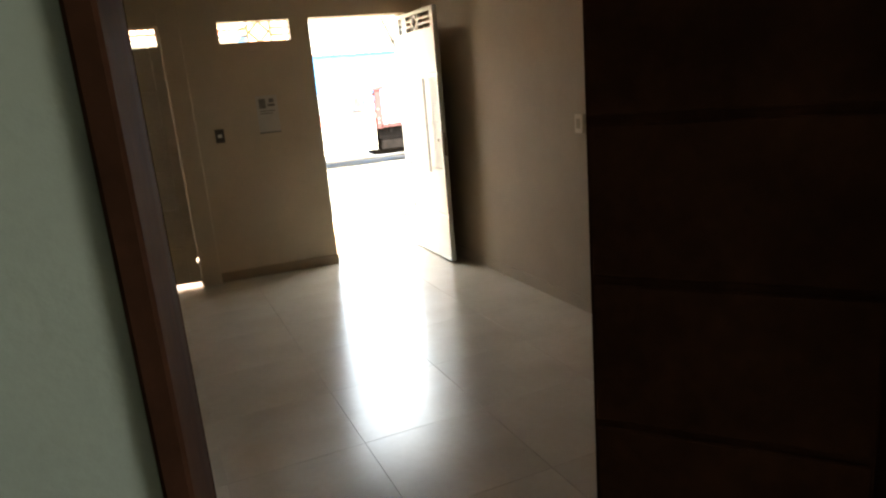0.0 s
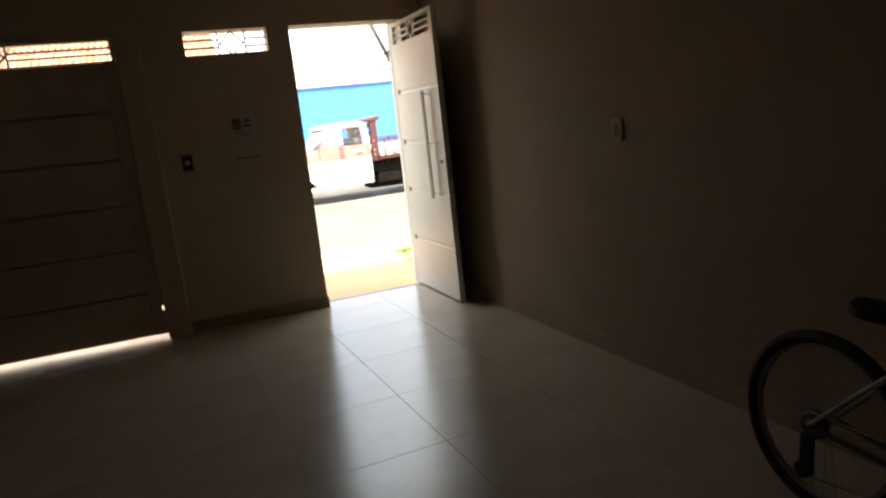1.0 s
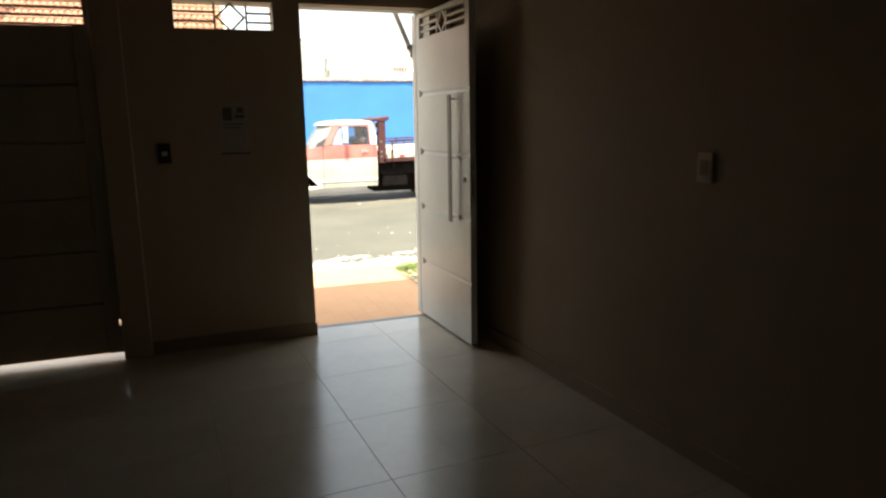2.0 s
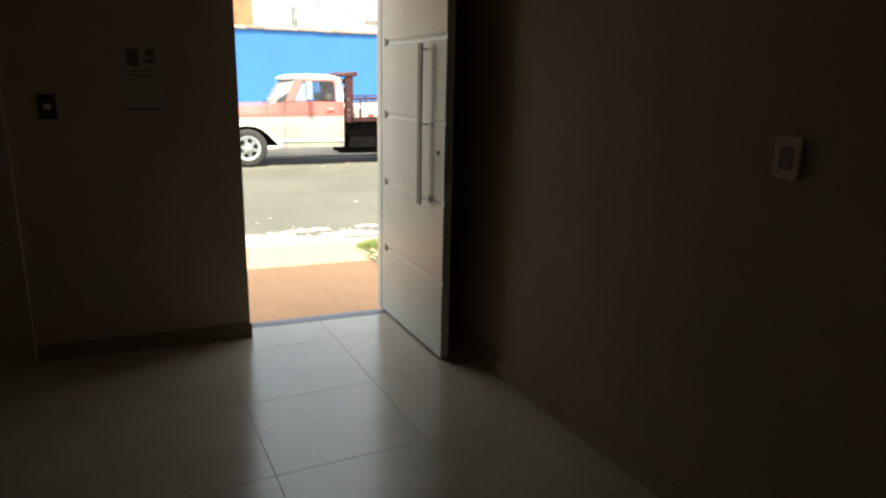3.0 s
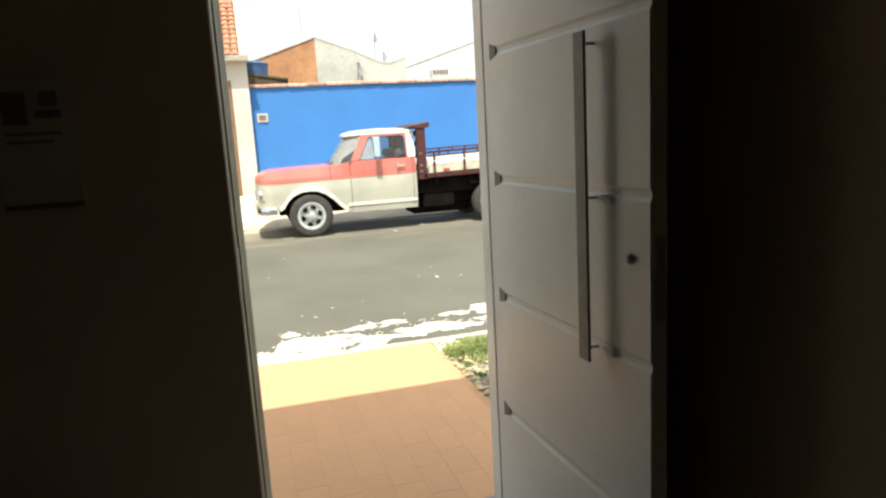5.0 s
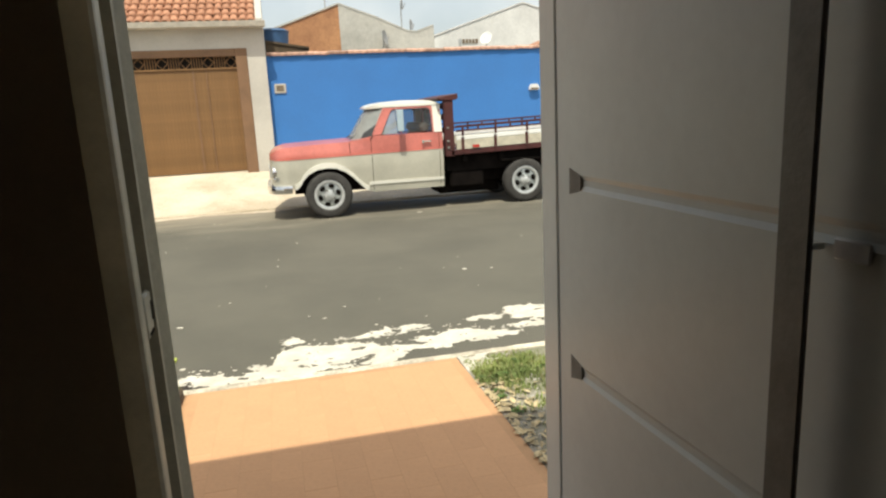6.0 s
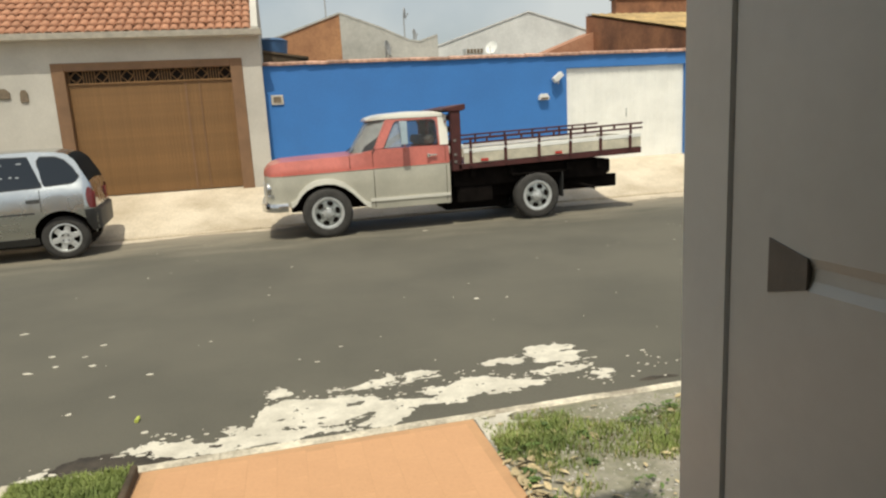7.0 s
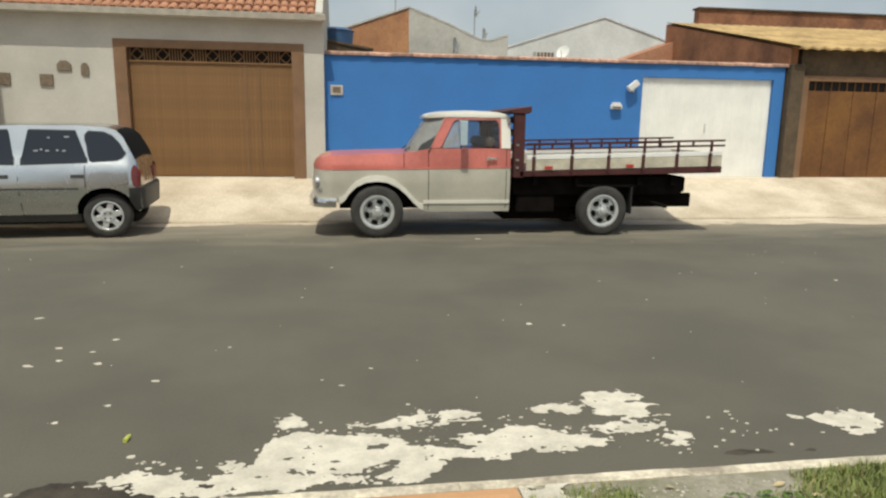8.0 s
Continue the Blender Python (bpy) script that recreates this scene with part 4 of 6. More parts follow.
rg = random.Random(8)
green, dry = [], []
CLUMPS = ((1.47, 2.36, 0.26, 0.24, 1.0), (2.0, 2.18, 0.24, 0.16, 0.85), (2.46, 2.36, 0.26, 0.20, 0.9), (2.8, 2.55, 0.30, 0.2, 0.9), (1.5, 1.9, 0.16, 0.2, 0.45), (2.1, 1.6, 0.3, 0.2, 0.4))
tries = 0
while len(green) < 46000 and tries < 260000:
    tries += 1
    x, y = 1.25 + 3.7 * rg.random() ** 1.2, rg.uniform(0.45, 2.68)
    n = noise.fractal(Vector((x * 2.6, y * 3.2, 0.4)), 0.8, 2.0, 5)
    lush = sum(k * math.exp(-(((x - cx) / rx) ** 2 + ((y - cy) / ry) ** 2)) for cx, cy, rx, ry, k in CLUMPS) - 0.8 * math.exp(-(((x - 1.92) / 0.20) ** 2 + ((y - 2.58) / 0.10) ** 2)) + (0.4 if x > 2.9 else 0.0)
    rim = 0.0 if x > 1.33 + 0.06 * math.sin(y * 9) or y > 2.2 else -0.5
    if 0.7 * n + rim + lush - 0.02 < rg.uniform(0.0, 0.7):
        continue
    tuft = noise.noise(Vector((x * 7, y * 7, 4.4)))
    h = rg.uniform(0.010, 0.026) * (1.0 + 1.4 * max(0, tuft) + 0.9 * min(1.0, lush))
    (dry if rg.random() < 0.24 - 0.16 * min(1.0, lush) + (0.12 if x > 2.3 else 0.0) else green).append((x, y, soil_z(y), h, 1))
part("verge_grass", blades(green, 1), "grass", None, "patchy green grass growing on the verge", category="grass", kind="stuff")
part("verge_dry_grass", blades(dry, 2), "grass_dry", None, "dry yellow grass among the green", category="grass", kind="stuff")


def scatter(n, seed, x0, x1, y0, y1, size, material, name, label, category, flat):
    r = random.Random(seed)
    bm = bmesh.new()
    for _ in range(n):
        x, y = x0 + (x1 - x0) * r.random() ** 1.7, r.uniform(y0, y1)
        s = size * r.uniform(0.4, 1.3)
        m = pose(x, y, soil_z(y) + (0.012 if flat else s * 0.2), r.uniform(-25, 25), r.uniform(-25, 25), r.uniform(0, 360))
        if flat:
            pts = [(-1, 0, 0), (-0.45, 0.42, 0.12), (0.25, 0.46, 0.16), (1, 0, 0.05), (0.3, -0.44, 0.18), (-0.5, -0.4, 0.1)]
            v = [bm.verts.new(m @ Vector((p[0] * s, p[1] * s, p[2] * s))) for p in pts]
            bm.faces.new((v[0], v[1], v[2], v[3]))
            bm.faces.new((v[0], v[3], v[4], v[5]))
        else:
            made = bmesh.ops.create_icosphere(bm, subdivisions=1, radius=s, matrix=m @ Matrix.Diagonal((1, r.uniform(0.6, 1), r.uniform(0.4, 0.7), 1)))
            for v in made["verts"]:
                v.co += Vector((r.uniform(-1, 1), r.uniform(-1, 1), r.uniform(-1, 1))) * s * 0.15
    part(name, bm, material, None, label, category=category, kind="stuff")


rw = random.Random(17)
weeds = bmesh.new()
for _ in range(46):
    cx, cy, big = 1.27 + 2.9 * rw.random() ** 1.5, rw.uniform(0.6, 2.62), rw.uniform(0.03, 0.09)
    for _ in range(26):
        q, a = big * rw.random() ** 0.6, rw.uniform(0, 2 * math.pi)
        x, y, s_ = cx + q * math.cos(a), cy + q * math.sin(a), rw.uniform(0.007, 0.016)
        m = pose(x, y, soil_z(y) + 0.012 + (big - q) * 0.45, rw.uniform(-35, 35), rw.uniform(-35, 35), rw.uniform(0, 360))
        v = [weeds.verts.new(m @ Vector((px * s_, py * s_, pz * s_))) for px, py, pz in ((-1, 0, 0), (-0.3, 0.6, 0.15), (0.5, 0.5, 0.15), (1, 0, -0.1), (0.5, -0.5, 0.15), (-0.3, -0.6, 0.15))]
        weeds.faces.new((v[0], v[1], v[2], v[3]))
        weeds.faces.new((v[0], v[3], v[4], v[5]))
part("verge_weeds", weeds, "weed", None, "low dark green broadleaf weeds among the grass", category="weeds", kind="stuff")
scatter(230, 3, 1.24, 3.6, 0.5, 2.62, 0.026, "leaf", "fallen_leaves", "dry brown leaves fallen beside the pavement", "leaves", True)
scatter(260, 13, 1.24, 1.46, 0.5, 2.25, 0.030, "leaf", "leaf_litter", "dry leaves gathered along the paving edge", "leaves", True)
scatter(2600, 5, 1.24, 4.2, 0.5, 2.65, 0.009, "pebble", "pebbles", "pale pebbles strewn over the verge soil", "gravel", False)
plant = thing("planter_bed", "low brick-edged bed of bright green grass", "planter", (-0.6, 2.42, -0.14))
part("edging", box(-0.375, 2.165, -0.2, -0.345, 2.675, -0.095, 0.006), "brown_wall", plant, "dark weathered brick edge")
part("edging", box(-0.86, 2.165, -0.2, -0.376, 2.205, -0.092, 0.006), "terracotta", plant)
part("edging", box(-0.90, 2.165, -0.2, -0.861, 2.675, -0.095, 0.006), "kerb", plant)
part("soil_fill", box(-0.8605, 2.2055, -0.2, -0.3755, 2.675, -0.11), "soil", plant)
part("lawn", blades([(rg.uniform(-0.86, -0.375), rg.uniform(2.205, 2.68), -0.112, rg.uniform(0.012, 0.030), 1) for _ in range(11000)], 6), "grass", plant, "dense bright grass")


# ---- wheels ----
def wheel(owner, x, z, r, y_out, inward, rim_r, holes, cover=False):
    """One road wheel: drum, tyre and rim; its outer face at y_out, its body towards inward."""
    s = inward
    w = part("wheel", rod((x, y_out + 0.05 * s, z), (x, y_out + 0.17 * s, z), rim_r * 0.75, seg=20), "under", owner, smooth=True)
    k = 0.03
    tyre = lathe_y([(rim_r, y_out + 0.03 * s), (rim_r + 0.012, y_out + 0.004 * s), (r - 0.05, y_out), (r - 0.018, y_out + 0.012 * s), (r, y_out + 0.035 * s), (r, y_out + 0.15 * s), (r - 0.02, y_out + 0.175 * s), (rim_r, y_out + 0.17 * s)], x, z, 36)
    part("tyre", tyre, "tyre", w, "black rubber tyre", smooth=True)
    q = 0.89 if cover else 0.82
    ring = lathe_y([(rim_r + 0.004, y_out + 0.012 * s), (rim_r - 0.012, y_out + 0.008 * s), (rim_r * q, y_out + 0.02 * s), (rim_r * (q - 0.02), y_out + 0.05 * s)], x, z, 36)
    hub = lathe_y([(rim_r * 0.36, y_out + 0.032 * s), (rim_r * 0.30, y_out + 0.018 * s), (rim_r * 0.17, y_out + 0.014 * s), (rim_r * 0.15, y_out - 0.006 * s), (0.001, y_out - 0.010 * s)], x, z, 24)
    spokes = []
    for i in range(holes):
        a = 2 * math.pi * (i + 0.25) / holes
        ca, sa = math.cos(a), math.sin(a)
        wid0, wid1 = (rim_r * 0.20, rim_r * 0.19) if cover else (rim_r * 0.20, rim_r * 0.30)
        r0, r1 = rim_r * (0.40 if cover else 0.26), rim_r * 0.93
        pts = [(x + r0 * ca - wid0 * sa, z + r0 * sa + wid0 * ca), (x + r1 * ca - wid1 * sa, z + r1 * sa + wid1 * ca), (x + r1 * ca + wid1 * sa, z + r1 * sa - wid1 * ca), (x + r0 * ca + wid0 * sa, z + r0 * sa - wid0 * ca)]
        spokes.append(prism(pts, "y", y_out + 0.022 * s, y_out + 0.036 * s, 0.004))
    if cover:
        disc = lathe_y([(rim_r * 0.52, y_out + 0.034 * s), (rim_r * 0.50, y_out + 0.020 * s), (rim_r * 0.34, y_out + 0.014 * s), (rim_r * 0.30, y_out + 0.018 * s), (0.001, y_out + 0.016 * s)], x, z, 30)
        part("rim", joined(ring, disc, *spokes), "rim", w, "silver six-spoked wheel cover", smooth=True)
        for k in range(4):
            a = math.pi * (k + 0.5) / 2
            part("bolt", rod((x + rim_r * 0.24 * math.cos(a), y_out + 0.010 * s, z + rim_r * 0.24 * math.sin(a)), (x + rim_r * 0.24 * math.cos(a), y_out + 0.017 * s, z + rim_r * 0.24 * math.sin(a)), 0.010, seg=8), "under", w, "dark bolt recess")
        return w
    dish = lathe_y([(rim_r * 0.80, y_out + 0.034 * s), (rim_r * 0.62, y_out + 0.026 * s), (rim_r * 0.42, y_out + 0.030 * s), (rim_r * 0.30, y_out + 0.024 * s)], x, z, 36)
    part("rim", ring, "rim", w, "bright silver outer rim", smooth=True)
    part("wheel_disc", dish, "steel_dark", w, "dulled grey pressed wheel disc", smooth=True)
    part("hub_cap", hub, "rim", w, "small silver hub cap", smooth=True)
    for i in range(5):
        a = 2 * math.pi * (i + 0.6) / 5
        bx, bz = x + rim_r * 0.36 * math.cos(a), z + rim_r * 0.36 * math.sin(a)
        part("wheel_nut", rod((bx, y_out + 0.006 * s, bz), (bx, y_out + 0.03 * s, bz), 0.013, seg=8), "chrome", w)
    for i in range(holes):
        a = 2 * math.pi * (i + 0.25) / holes
        hx, hz = x + rim_r * 0.62 * math.cos(a), z + rim_r * 0.62 * math.sin(a)
        pts = [(hx + rim_r * (0.21 * math.cos(b) * -math.sin(a) + 0.15 * math.sin(b) * math.cos(a)), hz + rim_r * (0.21 * math.cos(b) * math.cos(a) + 0.15 * math.sin(b) * math.sin(a))) for b in [2 * math.pi * k / 10 for k in range(10)]]
        part("rim_hole", prism(pts, "y", y_out + 0.018 * s, y_out + 0.04 * s), "under", w, "dark oval opening")
    return w


# ---- the flatbed truck ----
def truck():
    t = thing("flatbed_truck", "old red and cream flatbed truck parked on the street", "truck", (2.9, 9.75, ROAD))
    yc, H = 9.755, 0.745
    xf, xr, zc, R = 0.99, 4.10, 0.147, 0.347
    low = lerp([(0.17, 0.34), (0.2, 0.33), (0.42, 0.29), (0.52, 0.26), (0.575, 0.30), (0.63, 0.39), (0.72, 0.475), (0.85, 0.535), (0.99, 0.55), (1.12, 0.535), (1.25, 0.475), (1.36, 0.385), (1.46, 0.275), (1.55, 0.19), (1.66, 0.145), (2.775, 0.145)])
    belt = lerp([(0.2, 0.70), (2.775, 0.735)])
    nose = lerp([(0.17, -0.26), (0.20, -0.16), (0.25, -0.075), (0.31, -0.03), (0.40, 0.0), (2.6, 0.0), (2.775, -0.012)])
    hl = lambda x, z: H + nose(x) - 0.05 * max(0, 0.35 - z) - 0.012 * (abs(z - 0.55) / 0.2)
    part("cab_lower", loft(0.17, 2.775, 0.03, low, belt, hl, yc, 0.0, 8, 4), "truck_beige", t, "cream lower body panels", smooth=True)
    hood = lerp([(0.17, 0.75), (0.2, 0.79), (0.24, 0.825), (0.30, 0.855), (0.40, 0.88), (0.8, 0.897), (1.3, 0.912), (1.3395, 0.915), (1.50, 0.936), (1.66, 0.97), (1.70, 0.980), (2.775, 0.985)])
    hu = lambda x, z: H + nose(x) - 0.012 - (0.28 if x < 1.34 else float(np.interp(x, (1.34, 1.7), (0.28, 0.06)))) * max(0, z - belt(x) - 0.05) ** (1.0)
    part("hood", loft(0.17, 1.338, 0.03, lambda x: belt(x) + 0.004, hood, hu, yc, 0.03, 6, 8), "truck_red", t, "faded red hood and fenders", smooth=True)
    part("cab_upper", loft(1.3395, 2.775, 0.05, lambda x: belt(x) + 0.004, lambda x: hood(x), hu, yc, 0.0, 4, 4), "truck_red", t, "faded red cab band", smooth=True)
    gh = lerp([(1.69, 0.99), (1.885, 1.37), (1.92, 1.40), (2.72, 1.41), (2.765, 1.38)])
    hg = lambda x, z: H - 0.022 - 0.21 * max(0, z - 0.97)
    roof = lerp([(1.66, 1.392), (1.70, 1.412), (1.80, 1.438), (1.92, 1.452), (2.25, 1.468), (2.6, 1.46), (2.72, 1.435), (2.78, 1.385)])
    visor = lerp([(1.66, 0.45), (1.70, 0.62), (1.76, 0.80), (1.84, 0.94), (1.93, 1.0), (2.8, 1.0)])
    part("roof", loft(1.66, 2.78, 0.04, lambda x: 1.385 - 0.012 + 0.015 * min(1, max(0, (x - 1.7) / 0.2)), roof, lambda x, z: (hg(x, 1.39) + 0.014 - 0.35 * max(0, z - 1.42)) * visor(x), yc, 0.02, 3, 8), "truck_white", t, "white painted roof", smooth=True)
    for s in (-1, 1):
        part("rear_pillar", side_patch(2.6455, 2.772, 0.025, lambda x: 0.988, lambda x: 1.40, hg, yc, s, 0.005, 0.05), "truck_white", t, "white rear pillar", smooth=True)
        win_hi = lerp([(1.80, 0.988), (1.835, 1.005), (2.0, 1.325), (2.03, 1.352), (2.10, 1.360), (2.56, 1.362), (2.590, 1.352), (2.608, 1.33), (2.616, 1.30), (2.622, 1.22)])
        win_lo = lerp([(1.835, 0.990), (2.6, 1.006), (2.62, 1.02)])
        over = lambda x: 0.9875 if x < 1.80 else win_hi(x) - 0.002
        part("cab_frame", side_patch(1.69, 2.622, 0.012, over, gh, hg, yc, s, 0.004, 0.05), "truck_red", t, "red window frame and front pillar", smooth=True)
        part("cab_frame", side_patch(2.6225, 2.645, 0.011, lambda x: 0.9875, gh, hg, yc, s, 0.004, 0.05), "truck_red", t, smooth=True)
        part("window_seal", side_patch(1.845, 2.615, 0.015, lambda x: win_hi(x) - 0.020, lambda x: win_hi(x) - 0.0025, hg, yc, s, 0.001, 0.012), "plastic", t, smooth=True)
        wnd = part("side_window", side_patch(2.10, 2.6215, 0.02, win_lo, win_hi, hg, yc, s, -0.012), "glass_side", t, "smoky side window", smooth=True)
        part("vent_window", side_patch(1.84, 2.084, 0.02, win_lo, win_hi, hg, yc, s, -0.012), "glass_truck", t, "dusty bluish vent window", smooth=True)
        part("vent_bar", side_patch(2.085, 2.099, 0.014, lambda x: 1.0, lambda x: 1.355, hg, yc, s, 0.012, 0.006), "chrome", wnd, smooth=True)
        trim = lambda x: low(x) + 0.078
        part("arch_trim", side_patch(0.50, 1.60, 0.02, low, trim, hl, yc, s, 0.024, 0.03, 2), "truck_white", t, "pale wheel arch lip", smooth=True)
        part("sill_trim", side_patch(1.60, 2.772, 0.08, lambda x: 0.255, lambda x: 0.30, hl, yc, s, 0.012, 0.014, 2), "truck_white", t, "pale sill strip", smooth=True)
        part("belt_trim", side_patch(0.24, 2.77, 0.06, lambda x: belt(x) - 0.006, lambda x: belt(x) + 0.008, hl, yc, s, 0.006, 0.01, 1), "truck_red", t, smooth=True)
        for x, z0, z1 in ((1.664, 0.17, 0.70), (2.715, 0.19, 0.70)):
            part("door_gap", side_patch(x, x + 0.008, 0.008, lambda q: z0, lambda q: z1, hl, yc, s, 0.0025), "under", t)
        for x, z0, z1 in ((1.664, 0.745, 0.96), (1.341, 0.735, 0.91), (2.715, 0.75, 0.975)):
            part("door_gap", side_patch(x, x + 0.007, 0.007, lambda q: z0, lambda q: z1, hu, yc, s, 0.0035), "under", t)
        hy = yc + s * (H + 0.014)
        part("door_handle", joined(box(2.45, hy - 0.012, 0.842, 2.585, hy + 0.012, 0.866, 0.005), box(2.44, hy - 0.02, 0.825, 2.475, hy + 0.004, 0.88, 0.004)), "chrome", t, "chrome door handle")
        my = yc + s * (H + 0.15)
        mir = part("mirror", box(2.055, my - 0.018, 1.03, 2.15, my + 0.018, 1.345, 0.006), "mirror_back", t, "tall flat pale blue door mirror")
        part("mirror_arm", rod((2.10, my, 1.04), (2.13, yc + s * (H - 0.005), 0.93), 0.008, seg=8), "chrome", mir, smooth=True)
        part("mirror_arm", rod((2.10, my, 1.33), (2.06, yc + s * (H - 0.09), 1.30), 0.006, seg=8), "chrome", mir, smooth=True)
        part("headlight_ring", rod((0.20, yc + s * 0.555, 0.515), (0.26, yc + s * 0.555, 0.515), 0.105, 0.115, 24), "chrome", t, smooth=True)
        part("headlight", rod((0.185, yc + s * 0.555, 0.515), (0.202, yc + s * 0.555, 0.515), 0.07, 0.092, 24), "clearlamp", t, "round clear headlight", smooth=True)
        part("indicator", side_patch(0.235, 0.285, 0.02, lambda x: 0.40, lambda x: 0.455, hl, yc, s, 0.008, 0.01), "clearlamp", t)
    ws = bmesh.new()
    rows = []
    for i in (-0.7, 0, 1, 2, 3, 4, 5):
        x = 1.692 + (1.905 - 1.692) * i / 5
        z = 0.988 + 0.402 * i / 5
        deep = 0.25 - 0.045 * i / 5
        rows.append([ws.verts.new((x - deep * (1 - abs(k / 4 - 1) ** 2.6), yc + (k / 4 - 1) * (hg(x, z) - 0.004), z)) for k in range(9)])
    for a, b in zip(rows, rows[1:]):
        for k in range(8):
            ws.faces.new((a[k], a[k + 1], b[k + 1], b[k]))
    part("windshield", ws, "glass_truck", t, "dusty curved windshield", smooth=True)
    seal = bmesh.new()
    rows = []
    for i in (-0.7, 0, 1, 2, 3, 4, 5):
        x, z = 1.690 + 0.222 * i / 5, 0.986 + 0.410 * i / 5
        deep = 0.25 - 0.045 * i / 5
        rows.append([seal.verts.new((x + 0.006 - deep * (1 - abs(k / 4 - 1) ** 2.6), yc + (k / 4 - 1) * (hg(x, z) + 0.006), z)) for k in range(9)])
    inner = [[seal.verts.new(v.co + Vector((0.012, 0, 0))) for v in row] for row in rows]
    for grid in (rows, inner):
        for a, b in zip(grid, grid[1:]):
            for k in range(8):
                if k in (0, 7) or grid is inner:
                    seal.faces.new((a[k], a[k + 1], b[k + 1], b[k]))
    part("windshield_seal", seal, "plastic", t, "black rubber seal", smooth=True)
    for s in (-0.3, 0.25):
        part("wiper", rod((1.40, yc + s, 0.935), (1.43, yc + s - 0.28, 0.99), 0.007, seg=6), "black", t)
    bump_half = lerp([(0.105, 0.45), (0.14, 0.58), (0.22, 0.70), (0.32, 0.76), (0.46, 0.772)])
    part("front_bumper", loft(0.105, 0.46, 0.03, lambda x: 0.21, lambda x: 0.325, lambda x, z: bump_half(x) - 0.02 * (abs(z - 0.265) / 0.07) ** 2, yc, 0.0, 6, 4), "chrome", t, "bright chromed front bumper", smooth=True)
    part("grille", joined(box(0.158, yc - 0.42, 0.42, 0.168, yc + 0.42, 0.62), *[box(0.146, yc - 0.42, 0.43 + 0.03 * k, 0.1575, yc + 0.42, 0.442 + 0.03 * k) for k in range(6)]), "rim", t)
    # bed
    lift = lambda x: (x - 2.92) * 0.026
    for s in (-1, 1):
        part("headboard_post", box(2.81, yc + s * 0.70 - 0.06, 0.60, 2.955, yc + s * 0.70 + 0.06, 1.445, 0.01), "maroon", t, "maroon wooden post")
    for z in (0.75, 0.95, 1.15, 1.32):
        part("headboard_plank", box(2.84, yc - 0.639, z, 2.90, yc + 0.639, z + 0.09, 0.006), "maroon", t)
    part("headboard_cap", prism([(2.70, 1.475), (2.72, 1.50), (3.03, 1.545), (3.03, 1.47), (2.98, 1.446), (2.80, 1.446)], "y", yc - 0.78, yc + 0.78, 0.008), "maroon", t, "maroon wooden cap beam")
    for z in (0.72, 0.82, 1.02):
        part("strap_bolt", box(2.835, yc - 0.775, z, 2.875, yc - 0.761, z + 0.03, 0.004), "handle", t)
    part("bed_floor", prism([(2.90, 0.615), (2.90, 0.69), (5.81, 0.69 + lift(5.81)), (5.81, 0.60 + lift(5.81))], "y", yc - 0.76, yc + 0.76, 0.006), "maroon", t, "dark maroon bed floor frame")
    for s in (-1, 1):
        y0, y1 = sorted((yc + s * 0.735, yc + s * 0.765))
        part("lower_board", prism([(2.985, 0.695), (2.985, 0.838), (5.79, 0.838 + lift(5.79)), (5.79, 0.695 + lift(5.79))], "y", y0, y1, 0.005), "bed_board", t, "cream painted side board")
        part("upper_board", prism([(2.985, 0.842), (2.985, 0.902), (5.80, 0.902 + lift(5.8)), (5.80, 0.842 + lift(5.8))], "y", y0 - 0.004, y1 + 0.004, 0.004), "whitegate", t, "whitish upper side board")
        for z in (0.965, 1.035):
            part("rail", prism([(2.985, z), (2.985, z + 0.028), (5.83, z + 0.028 + lift(5.83)), (5.83, z + lift(5.83))], "y", y0 + 0.004, y1 - 0.004, 0.003), "maroon", t)
        for x in (3.08, 3.61, 4.13, 4.63, 5.12, 5.61):
            f0, f1 = sorted((yc + s * 0.770, yc + s * 0.788))
            part("stake", box(x - 0.022, f0, 0.66 + lift(x), x + 0.022, f1, 0.875 + lift(x), 0.003), "maroon", t)
            part("stake_top", box(x - 0.016, f0 - 0.02, 0.9025 + lift(x), x + 0.016, f1 - 0.01, 1.062 + lift(x), 0.003), "maroon", t)
        for x in (3.34, 3.87, 4.38, 4.88, 5.36):
            part("spacer", box(x - 0.012, y0 + 0.002, 0.966 + lift(x), x + 0.012, y1 - 0.002, 1.05 + lift(x)), "maroon", t)
        for x in (3.29, 4.44):
            part("reflector", box(x - 0.055, yc + s * 0.778 - 0.004, 0.708 + lift(x), x + 0.055, yc + s * 0.778 + 0.004, 0.748 + lift(x), 0.002), "redreflector", t, "red side reflector")
    part("tail_board", box(5.794, yc - 0.73, 0.775, 5.818, yc + 0.73, 0.95, 0.004), "bed_board", t)
    # Parts below the bed are coloured near black to carry its shade.
    for s in (-1, 1):
        part("chassis_rail", box(0.5, yc + s * 0.40 - 0.04, 0.16, 5.55, yc + s * 0.40 + 0.04, 0.357, 0.01), "under", t, "chassis rail coloured near black for the shade beneath")
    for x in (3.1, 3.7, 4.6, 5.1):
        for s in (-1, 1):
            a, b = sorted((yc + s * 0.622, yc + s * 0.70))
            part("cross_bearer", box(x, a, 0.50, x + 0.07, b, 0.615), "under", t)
    part("subframe", box(2.85, yc - 0.62, 0.36, 5.3, yc + 0.62, 0.613), "under", t, "bed subframe with its shade in a near-black colour")
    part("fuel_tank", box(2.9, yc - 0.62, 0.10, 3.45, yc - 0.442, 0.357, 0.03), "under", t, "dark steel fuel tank")
